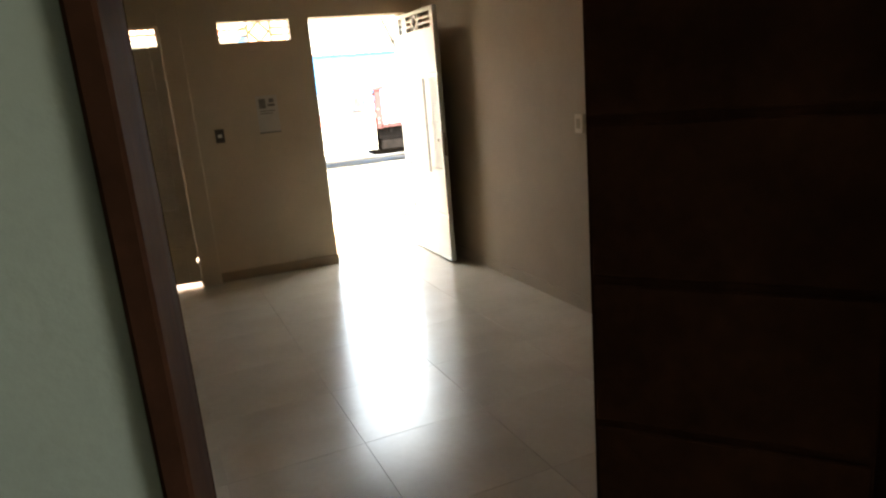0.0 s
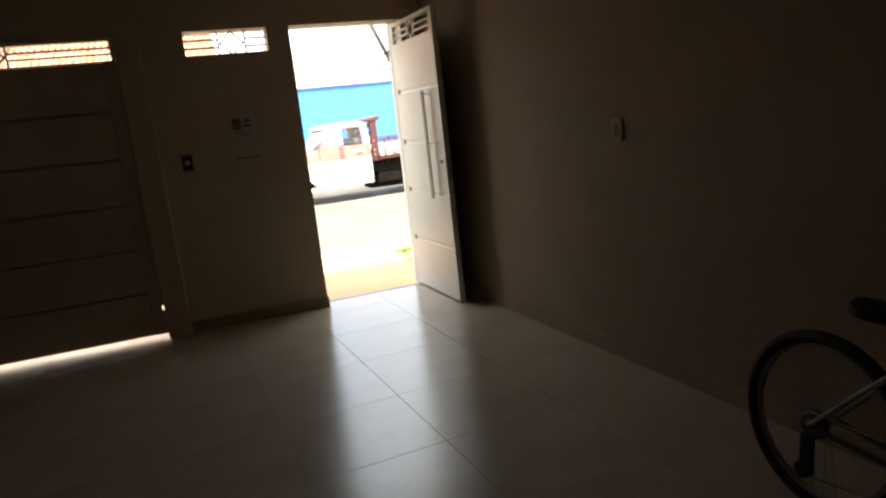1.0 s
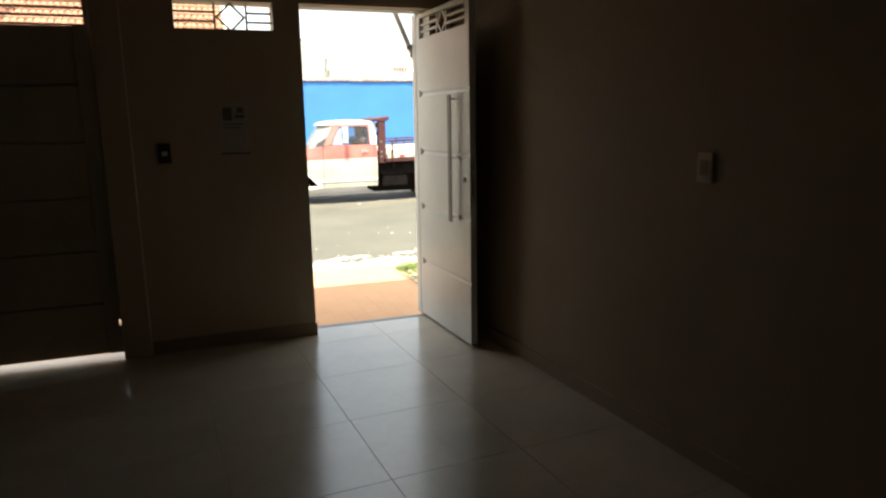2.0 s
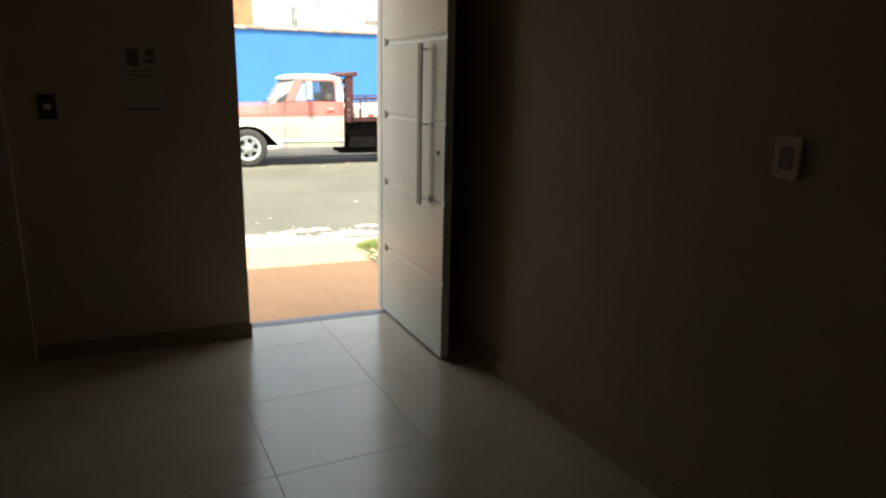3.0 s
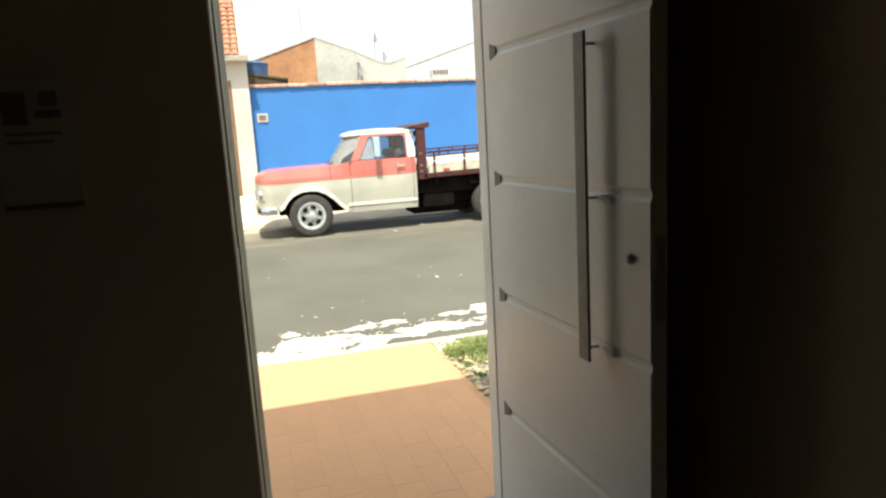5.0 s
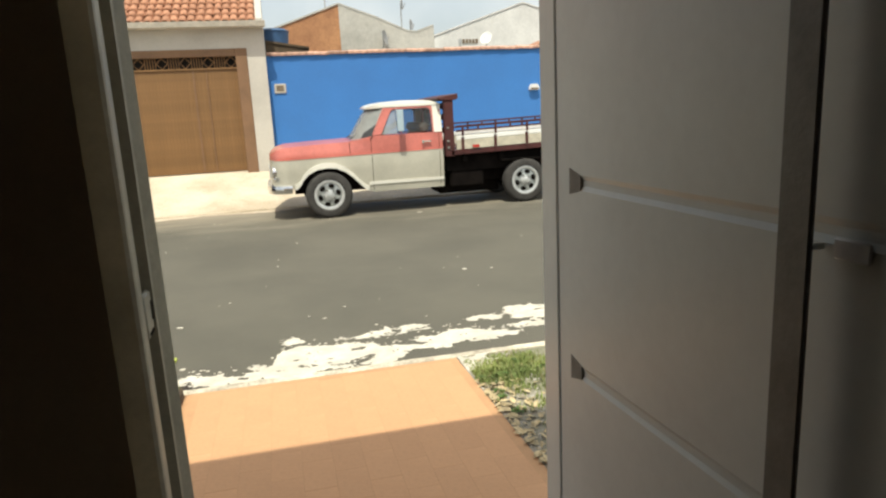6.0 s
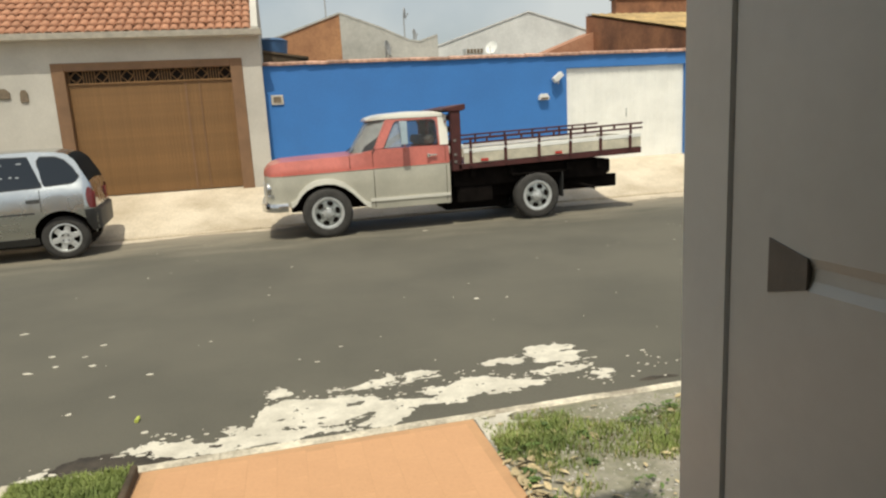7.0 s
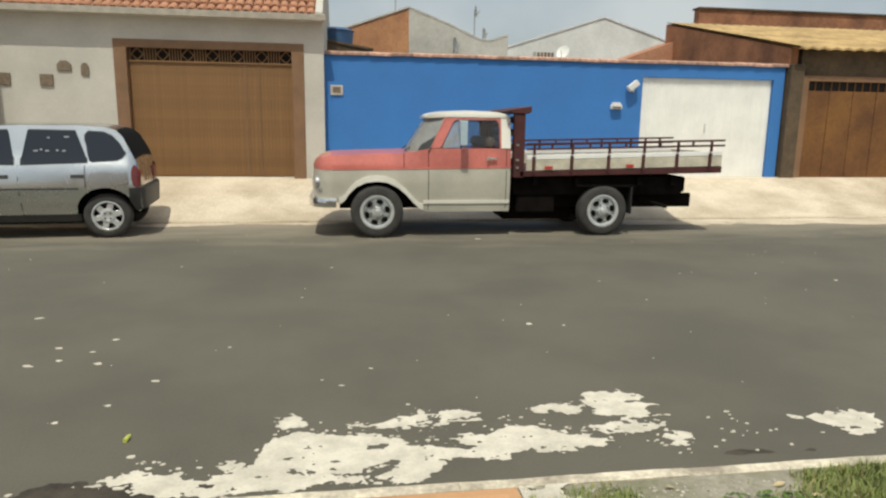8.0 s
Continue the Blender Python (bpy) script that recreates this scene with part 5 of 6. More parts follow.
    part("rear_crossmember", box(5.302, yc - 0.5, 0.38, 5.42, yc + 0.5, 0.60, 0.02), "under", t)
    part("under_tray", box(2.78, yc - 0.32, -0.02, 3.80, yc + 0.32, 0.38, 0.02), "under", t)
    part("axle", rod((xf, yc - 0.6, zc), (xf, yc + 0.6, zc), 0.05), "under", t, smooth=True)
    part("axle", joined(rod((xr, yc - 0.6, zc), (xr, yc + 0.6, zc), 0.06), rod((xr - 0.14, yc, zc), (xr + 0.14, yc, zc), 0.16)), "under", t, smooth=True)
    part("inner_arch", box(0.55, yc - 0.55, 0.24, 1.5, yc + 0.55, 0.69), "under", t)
    for s in (-1, 1):
        part("mud_flap", box(4.50, yc + s * 0.64 - 0.10, 0.10, 4.52, yc + s * 0.64 + 0.10, 0.50), "black", t)
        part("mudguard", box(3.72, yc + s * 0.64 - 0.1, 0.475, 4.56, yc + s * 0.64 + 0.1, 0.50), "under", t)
        for x in (xf, xr):
            wheel(t, x, zc, R, yc + s * 0.765, -s, 0.222, 6)
    # cab rear wall, seat and wheel
    part("cab_back", joined(box(2.74, yc - 0.66, 0.986, 2.765, yc + 0.66, 1.06), box(2.74, yc - 0.62, 1.32, 2.765, yc + 0.62, 1.40), box(2.74, yc - 0.66, 1.0601, 2.765, yc - 0.50, 1.3199), box(2.74, yc + 0.50, 1.0601, 2.765, yc + 0.66, 1.3199)), "truck_red", t)
    part("rear_window", box(2.75, yc - 0.499, 1.061, 2.756, yc + 0.499, 1.319), "glass_side", t, "small rear cab window")
    part("seat_back", box(2.46, yc - 0.60, 0.986, 2.60, yc + 0.60, 1.13, 0.04), "seat_cloth", t, "worn brown bench seat back", smooth=True)
    part("dashboard", box(1.62, yc - 0.62, 0.9858, 1.86, yc + 0.62, 1.025, 0.015), "plastic", t, smooth=True)
    ring = bmesh.new()
    seg, tube, tilt = 28, 6, pose(2.02, yc - 0.34, 1.07, 0, -32, 0)
    loops = [[ring.verts.new(tilt @ Vector(((0.19 + 0.013 * math.cos(2 * math.pi * j / tube)) * math.cos(2 * math.pi * i / seg), (0.19 + 0.013 * math.cos(2 * math.pi * j / tube)) * math.sin(2 * math.pi * i / seg), 0.013 * math.sin(2 * math.pi * j / tube)))) for j in range(tube)] for i in range(seg)]
    for i in range(seg):
        for j in range(tube):
            ring.faces.new((loops[i][j], loops[(i + 1) % seg][j], loops[(i + 1) % seg][(j + 1) % tube], loops[i][(j + 1) % tube]))
    part("steering_wheel", ring, "black", t, "black steering wheel", smooth=True)
    part("exhaust", rod((4.7, yc - 0.5, 0.30), (5.1, yc - 0.62, 0.18), 0.025), "under", t, smooth=True)


truck()


# ---- the silver hatchback ----
def hatchback():
    c = thing("hatchback_car", "silver five-door hatchback parked beside the kerb", "car", (-3.66, 10.0, ROAD))
    yc, H = 10.03, 0.735
    xr, xf, zc, R = -2.485, -4.87, 0.086, 0.286
    A = 0.365

    def low(x):
        for xw in (xr, xf):
            if abs(x - xw) < A:
                return max(0.0, zc + math.sqrt(A * A - (x - xw) ** 2)) if zc + math.sqrt(A * A - (x - xw) ** 2) > 0.03 else 0.03
        return float(np.interp(x, (-5.6, -5.3, -2.15, -2.08), (0.03, 0.01, 0.08, 0.17)))

    high = lerp([(-5.58, 0.30), (-5.54, 0.45), (-5.40, 0.57), (-4.80, 0.765), (-4.68, 0.80), (-4.02, 1.155), (-3.85, 1.19), (-3.55, 1.213), (-2.75, 1.218), (-2.48, 1.200), (-2.34, 1.168), (-2.26, 1.10), (-2.135, 0.85), (-2.11, 0.74), (-2.095, 0.62), (-2.08, 0.42)])
    ends = lambda x: 0.15 * max(0, ((-3.78 - x) - 1.3) / 0.5, ((x + 3.78) - 1.56) / 0.19) ** 2.0
    half = lambda x, z: H - ends(x) - 0.30 * max(0, z - 0.70) - 0.36 * max(0, 0.45 - z) ** 1.25 + 0.05 * math.sin(max(0, min(1, (z + 0.05) / 0.85)) * math.pi) - 0.02
    part("body", loft(-5.58, -2.08, 0.035, low, high, half, yc, 0.03, 12, 8), "car_silver", c, "dusty silver body", smooth=True)
    shapes = (
        ([(-4.40, 0.755), (-4.0, 0.750), (-3.49, 0.742)], [(-4.40, 0.775), (-4.05, 1.06), (-3.9, 1.125), (-3.60, 1.155), (-3.545, 1.155), (-3.49, 0.80)]),
        ([(-3.405, 0.742), (-2.675, 0.768)], [(-3.405, 0.80), (-3.335, 1.158), (-2.80, 1.150), (-2.675, 0.80)]),
        ([(-2.69, 1.05), (-2.655, 0.80), (-2.62, 0.775), (-2.32, 0.795), (-2.255, 0.83), (-2.235, 0.87)], [(-2.69, 1.10), (-2.665, 1.146), (-2.48, 1.136), (-2.38, 1.09), (-2.29, 0.99), (-2.235, 0.885)]))
    for s in (-1, 1):
        for lo, hi in shapes:
            x0, x1 = lo[0][0], lo[-1][0]
            fl, fh = lerp(lo), lerp(hi)
            part("window_seal", side_patch(x0 - 0.012, x1 + 0.012, 0.02, lambda x: fl(x) - 0.010, lambda x: fh(x) + 0.012, half, yc, s, 0.003, 0.006), "plastic", c, smooth=True)
            win = part("side_window", side_patch(x0, x1, 0.02, fl, fh, half, yc, s, 0.006), "glass_dark", c, "dark tinted window", smooth=True)
            if s < 0 and abs(x0 + 3.405) < 0.01:
                for x, z, l in ((-3.27, 0.90, 0.05), (-3.20, 0.915, 0.03), (-3.14, 0.90, 0.045), (-3.02, 0.905, 0.03), (-2.95, 0.90, 0.04), (-3.12, 1.06, 0.03), (-2.93, 1.07, 0.06)):
                    part("marker_bar", side_patch(x, x + l, 0.02, lambda q: z, lambda q: z + 0.016, half, yc, s, 0.0085, 0, 1), "soapmark", win, "white marker smear")
        for x in (-3.445, -2.70):
            part("door_gap", side_patch(x - 0.004, x + 0.004, 0.008, lambda q: 0.06 if x < -3 else 0.45, lambda q: 0.735, half, yc, s, 0.002), "under", c)
        part("rub_strip", side_patch(-4.50, -2.78, 0.1, lambda x: 0.432, lambda x: 0.452, half, yc, s, 0.010, 0.01, 1), "plastic", c, "dark rubber side strip", smooth=True)
        for x in (-2.86, -3.70):
            part("door_handle", side_patch(x, x + 0.15, 0.05, lambda q: 0.572, lambda q: 0.618, half, yc, s, 0.012, 0.012, 2), "plastic", c, "black door handle", smooth=True)
        part("tail_light", joined(side_patch(-2.165, -2.082, 0.012, lerp([(-2.165, 0.56), (-2.14, 0.46), (-2.08, 0.455)]), lerp([(-2.165, 0.64), (-2.15, 0.72), (-2.13, 0.735), (-2.10, 0.70), (-2.08, 0.64)]), half, yc, s, 0.010, 0.02), box(-2.10, min(yc + s * 0.42, yc + s * 0.645), 0.455, -2.072, max(yc + s * 0.42, yc + s * 0.645), 0.66, 0.008)), "redlamp", c, "red tail light", smooth=True)
        part("head_light", side_patch(-5.48, -5.28, 0.04, lambda x: 0.38, lambda x: min(0.52, high(x) - 0.02), half, yc, s, 0.008, 0.02), "clearlamp", c, smooth=True)
        part("sill", side_patch(-4.5, -2.80, 0.2, lambda x: 0.012, lambda x: 0.11, half, yc, s, 0.006, 0.03, 1), "plastic", c, smooth=True)
        for x in (xf, xr):
            wheel(c, x, zc, R, yc + s * 0.705, -s, 0.188, 6, True)
        my = yc + s * (H + 0.07)
        part("door_mirror", box(-4.36, my - 0.07, 0.76, -4.27, my + 0.07, 0.87, 0.02), "plastic", c)
    part("rear_bumper", loft(-2.20, -2.035, 0.02, lambda x: float(np.interp(x, (-2.20, -2.14, -2.035), (0.28, 0.14, 0.17))), lambda x: float(np.interp(x, (-2.20, -2.06, -2.035), (0.445, 0.45, 0.42))), lambda x, z: half(min(x, -2.08), z) + 0.012 - 1.6 * max(0, x + 2.09), yc, 0.0, 5, 6), "plastic", c, "dark grey rear bumper", smooth=True)
    part("front_bumper", loft(-5.60, -5.22, 0.04, lambda x: 0.03, lambda x: 0.34, lambda x, z: half(x, z) + 0.01, yc, 0.0, 4, 6), "plastic", c, smooth=True)
    part("rear_window", loft(-2.33, -2.125, 0.025, lambda x: high(x) - float(np.interp(x, (-2.33, -2.28, -2.16, -2.125), (0.006, 0.012, 0.02, 0.012))), lambda x: high(x) + 0.004, lambda x, z: half(x, z) + 0.002, yc, 0.03, 4, 8), "glass_rear", c, "dark wraparound rear window", smooth=True)
    ws = bmesh.new()
    rows = [[ws.verts.new((x, yc + (k / 4 - 1) * (half(x, high(x)) - 0.05), high(x) + 0.006 + 0.03 * (1 - (k / 4 - 1) ** 2))) for k in range(9)] for x in (-4.66, -4.5, -4.3, -4.1, -4.04)]
    for a, b in zip(rows, rows[1:]):
        for k in range(8):
            ws.faces.new((a[k], a[k + 1], b[k + 1], b[k]))
    part("windshield", ws, "glass_dark", c, smooth=True)
    c.rotation_euler, c.location = (0, 0, radians(6.0)), (-3.665, 9.79, ROAD)
    part("underbody", box(-5.4, yc - 0.5, -0.02, -2.2, yc + 0.5, 0.35), "under", c)
    part("tow_eye", rod((-2.30, yc - 0.45, 0.10), (-2.08, yc - 0.45, 0.12), 0.02), "under", c)


hatchback()

# ---- the white house with the brown gate ----
def white_house():
    h = thing("white_house", "white plastered house with a brown gate and tiled roof", "house", (-4, 12.3, 0.3))
    Y = 12.23
    part("facade", joined(box(-11, Y, -0.3, -3.127, 12.45, 3.0), box(-0.074, Y, -0.3, 0.255, 12.45, 3.0), box(-3.127, Y, 2.588, -0.074, 12.45, 3.0)), "house_white", h, "white plastered front wall")
    part("side_wall", box(0.105, 12.4505, -0.3, 0.255, 20, 3.0), "house_white", h)
    part("gable_parapet", prism([(12.02, 3.0), (12.02, 3.08), (16.6, 5.45), (20, 3.7), (20, 3.0)], "x", 0.14, 0.256), "house_white", h, "white roof parapet")
    g = part("gate_frame", joined(box(-3.126, Y - 0.012, 0.2, -2.925, 12.415, 2.587, 0.006), box(-0.282, Y - 0.012, 0.2, -0.075, 12.415, 2.587, 0.006), box(-2.9245, Y - 0.012, 2.455, -0.2825, 12.30, 2.587, 0.006)), "brown_paint", h, "brown painted gate surround")
    # Added black sheet: paints the shade seen through the lattice.
    part("shade_sheet", box(-2.924, 12.40, 2.2, -0.283, 12.44, 2.586), "blackvoid", h)
    gate = part("gate_back", box(-2.924, 12.33, 0.35, -0.283, 12.36, 2.235), "brown_gate", h, "brown ribbed metal gate")
    slat = None
    n = 44
    for k in range(n):
        w = (2.924 - 0.283) / n
        x = -2.924 + k * w
        if slat is None:
            me = bpy.data.meshes.new("slat")
            bm = prism([(0.001, 0.0), (0.008, -0.0035), (w - 0.008, -0.0035), (w - 0.001, 0.0)], "z", 0.355, 2.23)
            bmesh.ops.recalc_face_normals(bm, faces=bm.faces)
            bm.to_mesh(me)
            bm.free()
            me.materials.append(M["brown_gate"])
            slat = me
        ob = new("slat", slat)
        ob.parent = gate
        ob.location = Vector((x, 12.329, 0)) - ORIGIN[gate.name]
    part("rail", box(-2.924, 12.30, 2.236, -0.283, 12.335, 2.262), "brown_gate", gate)
    part("seam", box(-1.075, 12.308, 0.36, -1.05, 12.3145, 2.23), "brown_paint", gate)
    part("seam", box(-0.84, 12.308, 0.36, -0.825, 12.3145, 2.23), "brown_paint", gate)
    hh = 2.455 - 2.262
    centres = [-2.78 + 0.40 * k for k in range(7)]
    for b in lattice(-2.922, -0.285, 2.263, 2.454, 12.305, 12.325, [c for c in centres if c < -0.35], 0, 0.016):
        part("bar", b, "brown_gate", gate)
    for c in centres[:-1]:
        for d in (0.155, 0.2, 0.245):
            part("bar", box(c + d - 0.008, 12.307, 2.263, c + d + 0.008, 12.323, 2.454), "brown_gate", gate)
    part("gutter", joined(prism([(11.99, 2.947), (11.97, 3.037), (12.0, 3.047), (12.02, 2.975), (12.2, 2.985), (12.2, 2.95)], "x", -11, 0.30)), "gutter", h, "pale sheet gutter under the eave")
    part("soffit", box(-11, 12.2005, 2.94, 0.255, 12.2295, 3.0), "house_white", h)
    part("roof_deck", prism([(12.025, 2.96), (12.025, 2.995), (16.6, 5.31), (16.6, 5.25)], "x", -11, 0.138), "brown_wall", h)
    # barrel tiles
    ang = math.atan2(0.5, 1.0)
    pan = bmesh.new()
    seg, L, r0, r1 = 6, 0.40, 0.074, 0.060
    rows = [[pan.verts.new((r * math.cos(math.pi * i / seg), y, r * math.sin(math.pi * i / seg) * 0.72 + lift)) for i in range(seg + 1)] for r, y, lift in ((r0, 0.0, 0.0), (r0, 0.0, 0.014), (r1, L, 0.0))]
    for a, b in zip(rows, rows[1:]):
        for i in range(seg):
            pan.faces.new((a[i], a[i + 1], b[i + 1], b[i]))
    bmesh.ops.recalc_face_normals(pan, faces=pan.faces)
    me = bpy.data.meshes.new("roof_tile")
    pan.to_mesh(me)
    pan.free()
    for f in me.polygons:
        f.use_smooth = True
    me.materials.append(M["rooftile"])
    r = random.Random(3)
    roof = part("tile_bed", prism([(12.025, 2.999), (12.025, 3.006), (16.6, 5.325), (16.6, 5.315)], "x", -11, 0.138), "rooftile", h, "orange clay tile roof")
    near, far = 0, []
    for row in range(12):
        for col in range(72):
            x = 0.06 - col * 0.146
            y = 12.0 + row * 0.30 * math.cos(ang)
            z = 3.016 + (y - 12.0) * 0.506
            m = pose(x + r.uniform(-0.008, 0.008), y, z, math.degrees(ang) - 1.5 + r.uniform(-0.8, 0.8), 0, r.uniform(-1.5, 1.5))
            if near < 300 and x > -7.3 and row < 8:
                near += 1
                ob = new("roof_tile", me)
                ob.parent = roof
                ob.matrix_local = Matrix.Translation(-ORIGIN[roof.name]) @ m
            else:
                far.append(m)
    allfar = bmesh.new()
    for m in far:
        k = len(allfar.verts)
        allfar.from_mesh(me)
        allfar.verts.ensure_lookup_table()
        bmesh.ops.transform(allfar, matrix=m, verts=allfar.verts[k:])
    part("upper_tiles", allfar, "rooftile", h, "orange clay tiles higher on the roof", True, kind="stuff")


white_house()
for n_, x, z, w, hgt, arch in (("wall_plaque", -4.81, 1.91, 0.20, 0.19, 0), ("wall_plaque", -4.17, 1.90, 0.20, 0.19, 0), ("letter_slot", -3.888, 2.11, 0.22, 0.11, 0.05), ("meter_cover", -3.575, 2.063, 0.12, 0.15, 0.05)):
    bm = prism([(x - w / 2, z - hgt / 2), (x + w / 2, z - hgt / 2), (x + w / 2, z + hgt / 2 - arch * 0.2), (x + w * 0.22, z + hgt / 2 + arch), (x - w * 0.22, z + hgt / 2 + arch), (x - w / 2, z + hgt / 2 - arch * 0.2)], "y", 12.205, 12.229, 0.004)
    part(n_, bm, "plaque", None, "grey brown plaque fixed on the white facade", category="plaque")

pole = thing("utility_pole", "round concrete utility pole with a whitewashed band", "utility pole", (-5.115, 12.0, 0.2))
part("shaft", rod((-5.115, 12.0, 1.44), (-5.115, 12.0, 9.0), 0.185, 0.12, 20), "pole", pole, smooth=True)
part("painted_band", rod((-5.115, 12.0, 0.1), (-5.115, 12.0, 1.44), 0.215, 0.195, 20), "house_white", pole, "whitewashed lower band", smooth=True)

# ---- the blue street wall with the white gate ----
bw = thing("blue_wall", "bright blue painted street wall with clay tile coping", "wall", (4.5, 12.5, 0.3), kind="structure")
part("wall_face", joined(box(0.2555, 12.43, -0.3, 6.13, 12.58, 2.455), box(8.80, 12.43, -0.3, 9.02, 12.58, 2.455), box(6.13, 12.43, 2.20, 8.80, 12.58, 2.455)), "blue", bw)
cap = None
rc = random.Random(6)
x = 0.27
while x < 9.0:
    if cap is None:
        bm = bmesh.new()
        rows = [[bm.verts.new((xx, yy, zz)) for yy, zz in ((-0.13 * s, -0.03), (-0.125 * s, 0.01), (-0.06 * s, 0.036), (0, 0.046 * s), (0.06 * s, 0.036), (0.125 * s, 0.01), (0.13 * s, -0.03))] for xx, s in ((0, 1.0), (0.41, 0.88))]
        for i in range(6):
            bm.faces.new((rows[0][i], rows[0][i + 1], rows[1][i + 1], rows[1][i]))
        bm.faces.new(rows[0])
        bm.faces.new(rows[1])
        bmesh.ops.recalc_face_normals(bm, faces=bm.faces)
        cap = bpy.data.meshes.new("cap_tile")
        bm.to_mesh(cap)
        bm.free()
        cap.materials.append(M["captile"])
    ob = new("cap_tile", cap)
    ob.parent = bw
    ob.matrix_local = Matrix.Translation(-ORIGIN[bw.name]) @ pose(x, 12.505, 2.475 + rc.uniform(-0.004, 0.004), 0, rc.uniform(-0.6, 1.2), rc.uniform(-0.8, 0.8))
    x += 0.385
wg = thing("white_gate", "closed white sheet metal gate in the blue wall", "gate", (7.45, 12.5, 0.3))
n = 21
for k in range(n):
    w = (8.795 - 6.135) / n
    x = 6.135 + k * w
    part("sheet", prism([(x, 12.493), (x + w * 0.25, 12.487), (x + w * 0.75, 12.487), (x + w, 12.493), (x + w, 12.515), (x, 12.515)], "z", 0.29, 2.197), "whitegate", wg)
for k in range(n):
    w = (8.795 - 6.135) / n
    x = 6.135 + k * w
    part("top_leaf", prism([(x + w * 0.2, 2.06), (x + w * 0.8, 2.06), (x + w * 0.66, 2.115), (x + w * 0.34, 2.115)], "y", 12.481, 12.4868), "whitegate", wg)
part("handle", box(7.46, 12.455, 1.18, 7.475, 12.4845, 1.36), "rim", wg)
plate = thing("meter_box", "small beige meter box on the blue wall", "meter box", (0.468, 12.42, 1.83))
part("case", box(0.36, 12.405, 1.76, 0.575, 12.429, 1.93, 0.006), "gutter", plate)
part("window", box(0.40, 12.398, 1.80, 0.535, 12.4045, 1.90), "plaque", plate)
sl = thing("sensor_lamp", "white sensor lamp fixed on the blue wall", "lamp", (5.61, 12.4, 1.66))
part("housing", prism([(5.51, 1.605), (5.72, 1.605), (5.72, 1.66), (5.68, 1.725), (5.55, 1.725), (5.51, 1.66)], "y", 12.34, 12.4295, 0.008), "whiteplastic", sl)
part("grille", box(5.535, 12.335, 1.612, 5.695, 12.3395, 1.65), "plaque", sl)
cc = thing("flood_light", "white flood light tilted on the blue wall", "lamp", (5.9, 12.38, 2.0))
part("head", moved(box(-0.11, -0.06, -0.055, 0.11, 0.05, 0.055, 0.01), pose(5.90, 12.34, 2.03, 0, -38, 0)), "whiteplastic", cc)
part("arm", rod((5.93, 12.35, 1.98), (5.95, 12.4295, 1.92), 0.014), "whiteplastic", cc, smooth=True)

# ---- the brown house ----
def brown_house():
    h = thing("brown_house", "weathered brown house with a deep tan roof", "house", (11, 12.6, 0.2))
    part("post", box(9.06, 12.30, -0.3, 9.34, 12.62, 2.50, 0.01), "brown_wall", h, "stained grey brown gate post")
    part("front_wall", joined(box(9.34, 12.42, 2.30, 16, 12.60, 2.80), box(12.6, 12.42, -0.3, 16, 12.60, 2.30)), "brown_wall", h)
    part("side_wall", prism([(12.42, 2.501), (12.42, 2.810), (17.66, 3.928), (17.66, -0.3), (12.625, -0.3), (12.625, 2.501)], "x", 9.08, 9.25), "brick", h, "raw brick side wall")
    part("rear_block", box(10.72, 19.0, -0.3, 18.5, 19.3, 4.60), "brick", h, "raw brick rear wall")
    part("rear_roof_edge", box(10.68, 18.95, 4.601, 18.6, 19.35, 4.65), "brown_wall", h)
    deck = bmesh.new()
    n = 60
    rows = []
    for y, z in ((12.12, 2.80), (17.7, 3.99)):
        rows.append([deck.verts.new((9.07 + 7.5 * k / n, y, z + 0.018 * math.cos(k * math.pi))) for k in range(n + 1)])
    low_rows = []
    for y, z in ((12.12, 2.765), (17.7, 3.955)):
        low_rows.append([deck.verts.new((9.07 + 7.5 * k / n, y, z + 0.018 * math.cos(k * math.pi))) for k in range(n + 1)])
    for k in range(n):
        deck.faces.new((rows[0][k], rows[0][k + 1], rows[1][k + 1], rows[1][k]))
        deck.faces.new((low_rows[0][k], low_rows[1][k], low_rows[1][k + 1], low_rows[0][k + 1]))
        deck.faces.new((rows[0][k], low_rows[0][k], low_rows[0][k + 1], rows[0][k + 1]))
    part("roof", deck, "tanroof", h, "tan corrugated roof with a deep eave")
    part("gate_surround", joined(box(9.3405, 12.36, 0.1, 9.5, 12.50, 2.299), box(9.5, 12.36, 2.20, 12.6, 12.50, 2.299)), "brown_paint", h)
    # Black backing paints the shade behind the gate slots.
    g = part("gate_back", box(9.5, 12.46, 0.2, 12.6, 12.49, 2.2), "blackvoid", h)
    for k in range(6):
        x = 9.505 + k * 0.515
        part("gate_panel", box(x, 12.43, 0.22, x + 0.505, 12.4595, 2.02, 0.005), "woodgate", g, "weathered brown gate panel")
        for q in range(3):
            part("gate_slot_bar", box(x + 0.02 + q * 0.17, 12.446, 2.021, x + 0.045 + q * 0.17, 12.457, 2.199), "woodgate", g)


brown_house()


